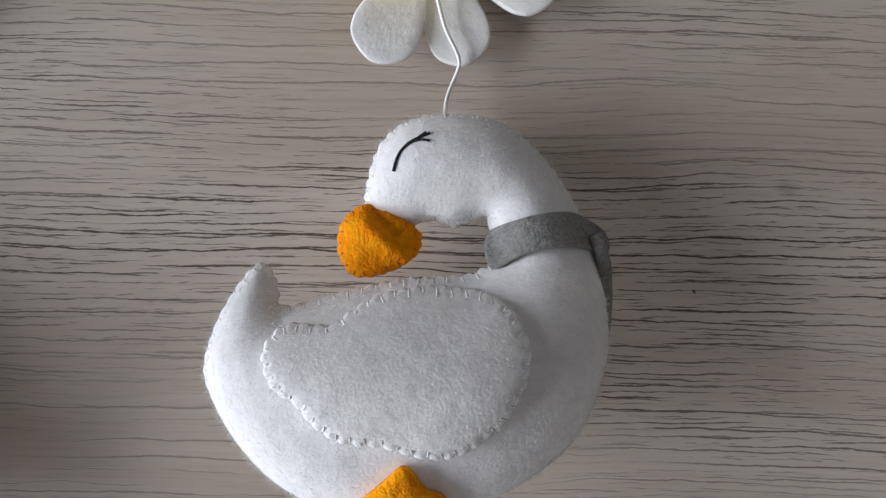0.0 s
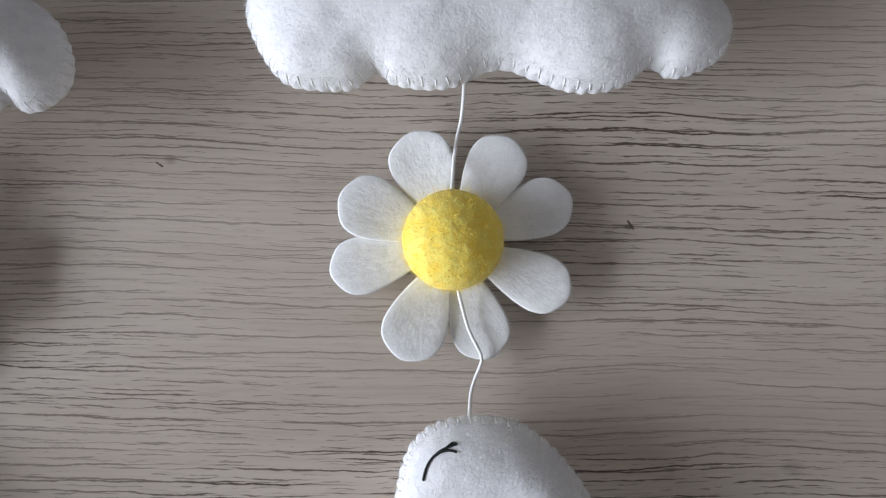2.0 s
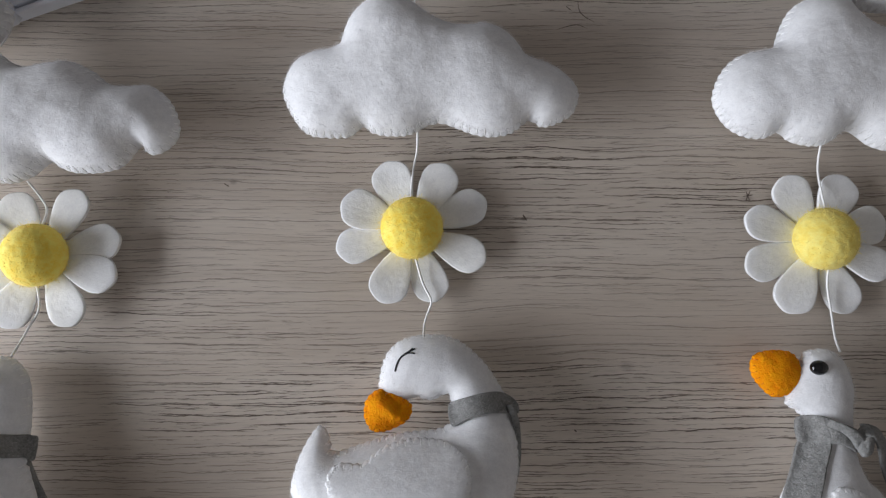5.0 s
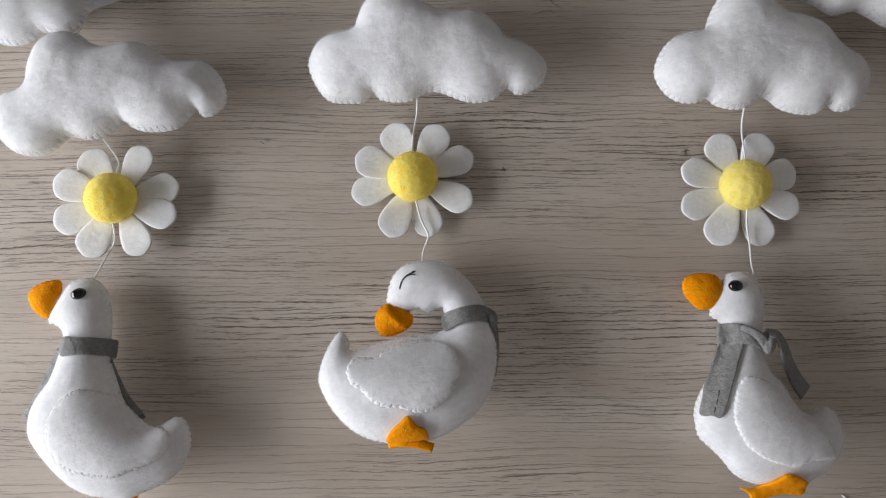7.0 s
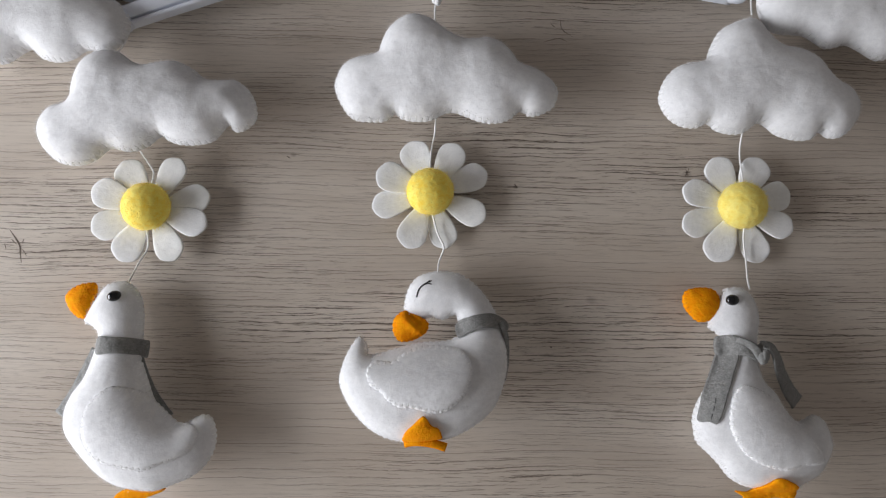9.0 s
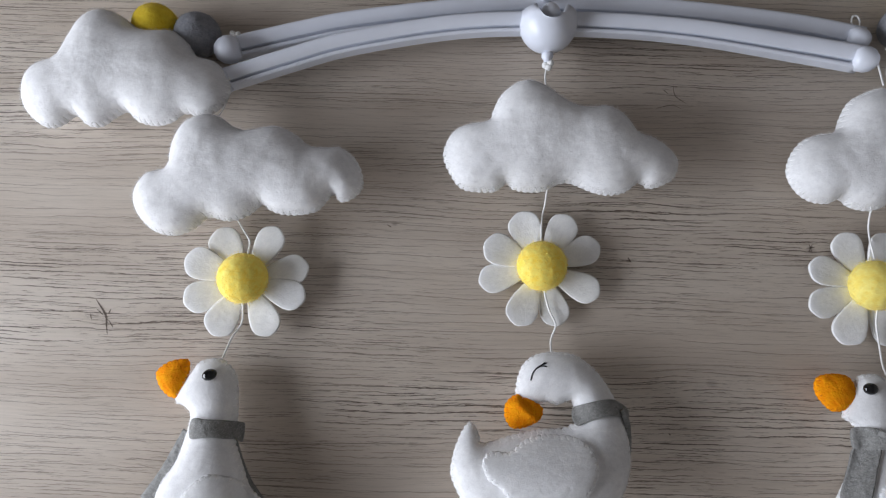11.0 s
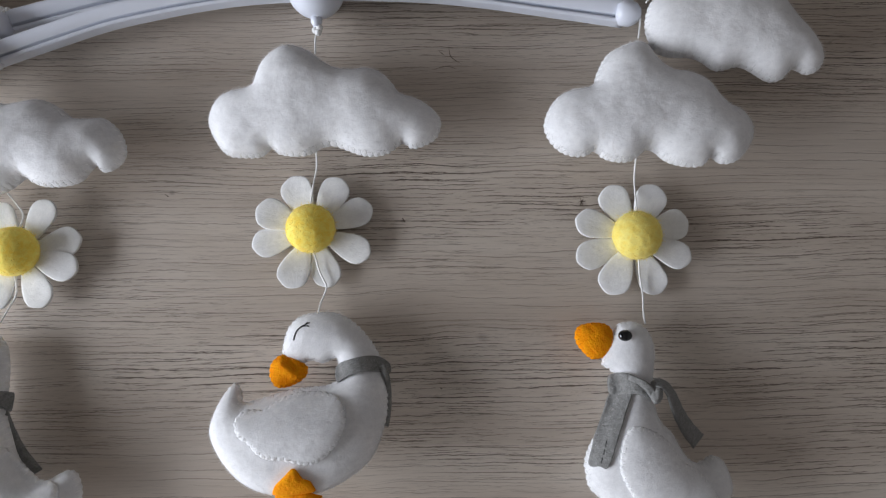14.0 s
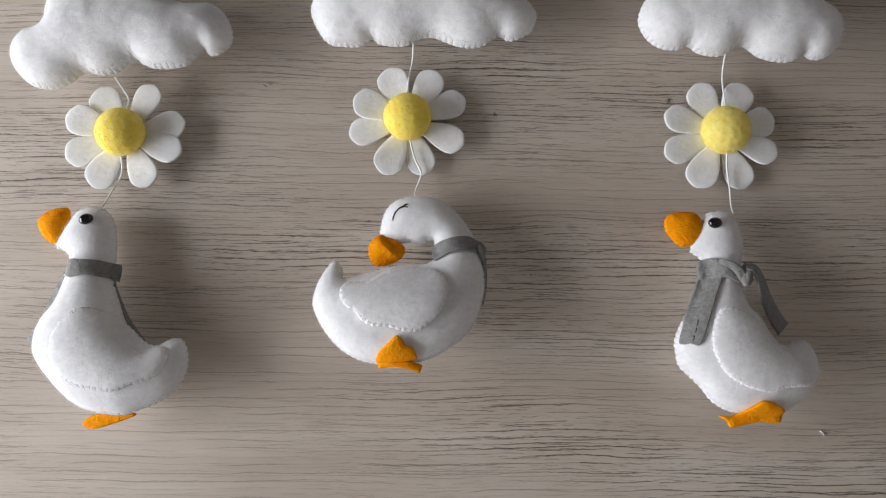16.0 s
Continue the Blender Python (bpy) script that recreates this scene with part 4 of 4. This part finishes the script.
# ---- strings ----
def cord(points, label, radius=0.00055):
    c = spline([(x, y, z) for x, y, z in points], 2.0, False)
    bm = bmesh.new()
    tube(bm, [tuple(p / 1000) for p in c], radius, 7)
    return tagged(part("string", bm, THREAD, None), label, "string", "hanging strings of the mobile")


cord(((0.8, 182, 14), (-0.1, 175, 13), (0.2, 166, 14)), "short white string from the hub to a cloud")
cord(((1.2, 104.5, 13), (0.6, 95, 8), (-1.2, 86, 7.5), (-2.2, 72, 12)), "white string between the cloud and a daisy")
cord(((-0.2, 43, 11), (1.0, 38.5, 8.6), (3.2, 31, 8), (6.0, 25.5, 8), (7.2, 22, 7), (5.6, 17.5, 6), (4.0, 12.5, 8), (3.4, 6, 14)), "slack white string between a daisy and the sleeping goose")
cord(((-183, 80.5, 14), (-180, 74.5, 9), (-176, 67.5, 9), (-176, 58, 13)), "slack white string between the tilted cloud and a daisy")
cord(((-177.2, 32, 12), (-177.3, 26, 9), (-177.8, 19.5, 8), (-183, 12, 6), (-185.3, 5, 8), (-185.9, -1.5, 13)), "slack white string between a daisy and the upright goose")
cord(((-191.5, 158, 20), (-192.8, 148, 21), (-195.5, 138, 26)), "short white string from the frame's end to the tilted cloud", 0.0004)
cord(((200.6, 184, 20), (198.2, 175.5, 25), (195.2, 166, 31)), "short white string from the frame's end to a cloud")
cord(((195.8, 100, 13), (195.2, 85, 8), (194.3, 65, 13)), "taut white string between the cloud and a daisy")
cord(((194.0, 37, 13), (195.0, 28, 9), (196.6, 14, 8), (195.6, 4, 11), (195.0, -2.5, 15)), "taut white string between a daisy and the knotted-scarf goose")
cord(((-31, 228, 2), (-33.3, 236.5, 0.7), (-30.5, 242.5, 0.7), (-25, 242.9, 0.7), (-19.5, 239, 0.7), (-14.8, 232.5, 1), (-12, 226, 3)), "loop of thin white thread beside the hub", 0.0004)
cord(((19.5, 231, 2), (21.5, 235.3, 0.6), (25, 236, 0.6), (29.5, 233, 1.5)), "loop of thin white thread behind the arm", 0.0004)

# ---- mobile frame ----
frame_at = thing("mobile_frame", (0.001, 0.205, 0), "white plastic mobile frame with two curved crossing arms", "mobile frame")
ARM_FRONT = ((-199, 170), (-160, 184.2), (-119.2, 197.2), (-51, 209.8), (18, 212.8), (87.5, 209.8), (156.5, 200.7), (193, 195.3))
ARM_BACK = ((-196, 194.5), (-153.6, 205.9), (-119.7, 213.8), (-51, 223.7), (18, 228), (88, 225.2), (157, 218), (198, 210.5))
# section: along the arm's breadth (v, from the outer edge inwards) and height (z): rounded rail, recessed groove, thin lip
SECTION = ((0.0, 2.0), (0.2, 7.6), (0.9, 8.8), (2.5, 9.0), (5.5, 8.2), (8.6, 6.8), (9.9, 5.6), (10.2, 2.2), (11.4, 2.1), (11.6, 4.6), (12.2, 5.2), (13.5, 4.8), (14.2, 3.8), (14.3, -3.0), (0.6, -3.0), (0.0, -1.0))


def arm(line, zc, slim):
    c, _ = even(spline(line, 3.0, False), 90, False)
    d = np.gradient(c, axis=0)
    side = np.stack([d[:, 1], -d[:, 0]], 1) / np.linalg.norm(d, axis=1)[:, None]
    bm = bmesh.new()
    rows = [[bm.verts.new(((p[0] + s[0] * v * w) / 1000, (p[1] + s[1] * v * w) / 1000, (zc + h) / 1000)) for v, h in SECTION] for p, s, w in zip(c, side, np.interp(c[:, 0], (-200, 60, 195), slim))]
    m = len(SECTION)
    for a, b in zip(rows, rows[1:]):
        for k in range(m):
            bm.faces.new((a[k], a[(k + 1) % m], b[(k + 1) % m], b[k]))
    bm.faces.new(rows[0])
    bm.faces.new(rows[-1][::-1])
    for a, b in zip(rows, rows[1:]):
        for k in (6, 7, 8, 9, 12, 13):
            bm.edges.get((a[k], b[k])).smooth = False
    return bm


part("arm", arm(ARM_BACK, 8.0, (0.84, 0.90, 1.0)), PLASTIC, frame_at)
part("arm", arm(ARM_FRONT, 14.5, (0.78, 0.80, 0.98)), PLASTIC, frame_at)


def lathe(profile, at, axis, steps=40):
    """A turned shape: (radius, way along the axis) in mm, round an axis in the table's plane at an angle, or upright (None)."""
    turn = Matrix.Translation(Vector(at) / 1000)
    turn = turn @ (Matrix() if axis is None else Matrix.Rotation(radians(axis), 4, "Z") @ Matrix.Rotation(radians(90), 4, "Y"))
    bm = bmesh.new()
    rows = [[bm.verts.new(turn @ Vector((r * math.cos(a) / 1000, r * math.sin(a) / 1000, h / 1000))) for a in (2 * math.pi * k / steps for k in range(steps))] for r, h in profile]
    for a, b in zip(rows, rows[1:]):
        for k in range(steps):
            bm.faces.new((a[k], a[(k + 1) % steps], b[(k + 1) % steps], b[k]))
    bm.faces.new(rows[0])
    bm.faces.new(rows[-1][::-1])
    return bm


# hub: a cup that opens towards the loop, with a notch in its wall through which the bead shows
cup = bmesh.new()
N, R = 48, 17.6
prof = [(R * math.sin(radians(a)), -R * math.cos(radians(a))) for a in range(0, 91, 6)] + [(R, 5.5), (R - 2.2, 5.5), (R - 2.2, 0)] + [((R - 2.2) * math.sin(radians(a)), -(R - 2.2) * math.cos(radians(a))) for a in range(84, 0, -12)]
rows = []
for r, h in prof:
    row = []
    for k in range(N):
        a = 2 * math.pi * k / N
        x, z = r * math.cos(a), r * math.sin(a)
        y = h
        near = (x / 8.2) ** 2
        if z > 4 and near < 1:
            y = min(h, 6 - 10.5 * math.sqrt(1 - near))
        row.append(cup.verts.new(((0.9 + x) / 1000, (206 + y) / 1000, (17.8 + z) / 1000)))
    rows.append(row)
for a, b in zip(rows, rows[1:]):
    for k in range(N):
        cup.faces.new((a[k], a[(k + 1) % N], b[(k + 1) % N], b[k]))
ob = part("hub", cup, PLASTIC, frame_at, "white plastic hub cup with a notch")
bm = bmesh.new()
ball(bm, (0.0012, 0.2095, 0.0255), 0.0060, 4)
part("hub_core", bm, PLASTIC, frame_at)
part("hub_spout", lathe(((3.6, 0), (3.6, 3), (2.4, 4.6), (2.2, 6)), (0.9, 189, 15), -90, 20), PLASTIC, frame_at)
bm = bmesh.new()
for k, (x, y, z) in enumerate(((1.2, 184.5, 14), (2.8, 182.6, 14.5), (0.0, 181.5, 13.5), (1.8, 180, 14))):
    ball(bm, (x / 1000, y / 1000, z / 1000), 0.0022, 3, (1, 1, 1), 0.12, 2, k)
tube(bm, [(-0.0075, 0.1945, 0.0235), (-0.002, 0.1905, 0.0215), (0.002, 0.1895, 0.019), (0.002, 0.1845, 0.015)], 0.0006, 6)
part("string_knot", bm, THREAD, frame_at, "knotted white string under the hub")
part("neck_bead", lathe(((2.5, -2), (5.4, 0), (5.6, 2), (4.4, 4.4), (3.0, 5.4)), (-0.5, 223.5, 19), 90, 28), PLASTIC, frame_at)
bm = bmesh.new()
ball(bm, (-0.0008, 0.2350, 0.0140), 0.0054, 4)
part("neck_bead", bm, PLASTIC, frame_at)
bm = bmesh.new()
tube(bm, [((-0.8 + 5.9 * math.cos(a)) / 1000, (247.5 + 7.4 * math.sin(a)) / 1000, 0.014) for a in np.linspace(0, 2 * math.pi, 41)], 0.0025, 10, cap=False)
part("hanging_loop", bm, PLASTIC, frame_at, "white plastic hanging loop")
for at, ang, r, ln in (((-196, 185.0, 17), 12, 8.6, 8), ((-199.5, 163.0, 18), 18, 8.4, 8), ((194.5, 202.5, 15), -10, 6.6, 8), ((195, 187.8, 18), -8, 7.9, 9)):
    prof = [(0.1, -r * 0.9), (r * 0.55, -r * 0.72), (r * 0.88, -r * 0.35), (r, 0.2), (r * 0.98, ln * 0.6), (r * 0.7, ln)]
    part("end_cap", lathe(prof, at, ang if at[0] < 0 else ang + 180, 28), PLASTIC, frame_at)
bm = bmesh.new()
tube(bm, [(0.1935 + 0.0026 * math.cos(a), 0.2150 + 0.0042 * math.sin(a), 0.013) for a in np.linspace(-2.2, 4.2, 18)], 0.0006, 6)
part("thread_loop", bm, THREAD, frame_at, "knotted thread loop on the arm's end")
bm = bmesh.new()
tube(bm, [(0.2030, 0.1915, 0.0245), (0.2052, 0.1943, 0.0235), (0.2078, 0.1962, 0.0215)], 0.0005, 6)
part("thread_end", bm, THREAD, frame_at, "cut thread end on the arm's cap")
bm = bmesh.new()
for k, (x, y) in enumerate(((-192, 194.5), (-190, 196), (-193.5, 196.5))):
    ball(bm, (x / 1000, y / 1000, 0.016), 0.0017, 3, (1, 1, 1), 0.15, 2, k)
part("string_knot", bm, THREAD, frame_at, "knotted thread on the arm's end")

# ---- wool balls ----
for x, y, r, mat, label in ((-242, 201, 14.0, BALL_YELLOW, "mustard yellow felted wool ball behind a cloud"), (-215.5, 196, 14.0, BALL_GREY, "dark grey felted wool ball by the arm's end"),
                            (245.8, 226, 14.2, BALL_YELLOW, "bright yellow felted wool ball behind a cloud"), (222, 211.5, 13.6, BALL_GREY, "blue-grey felted wool ball by the arm's end")):
    bm = bmesh.new()
    ball(bm, (0, 0, 0), r / 1000, 5, (1, 0.97, 1), 0.012, 3.0, x)
    bmesh.ops.translate(bm, verts=bm.verts[:], vec=(x / 1000, y / 1000, r / 1000))
    wool = tagged(part("felt_ball", bm, mat, None), label, "wool ball", "wool balls of the mobile")
    plush((x, y, r), r, 1.0, int(abs(x)), mat, wool, 1500, 1.0)
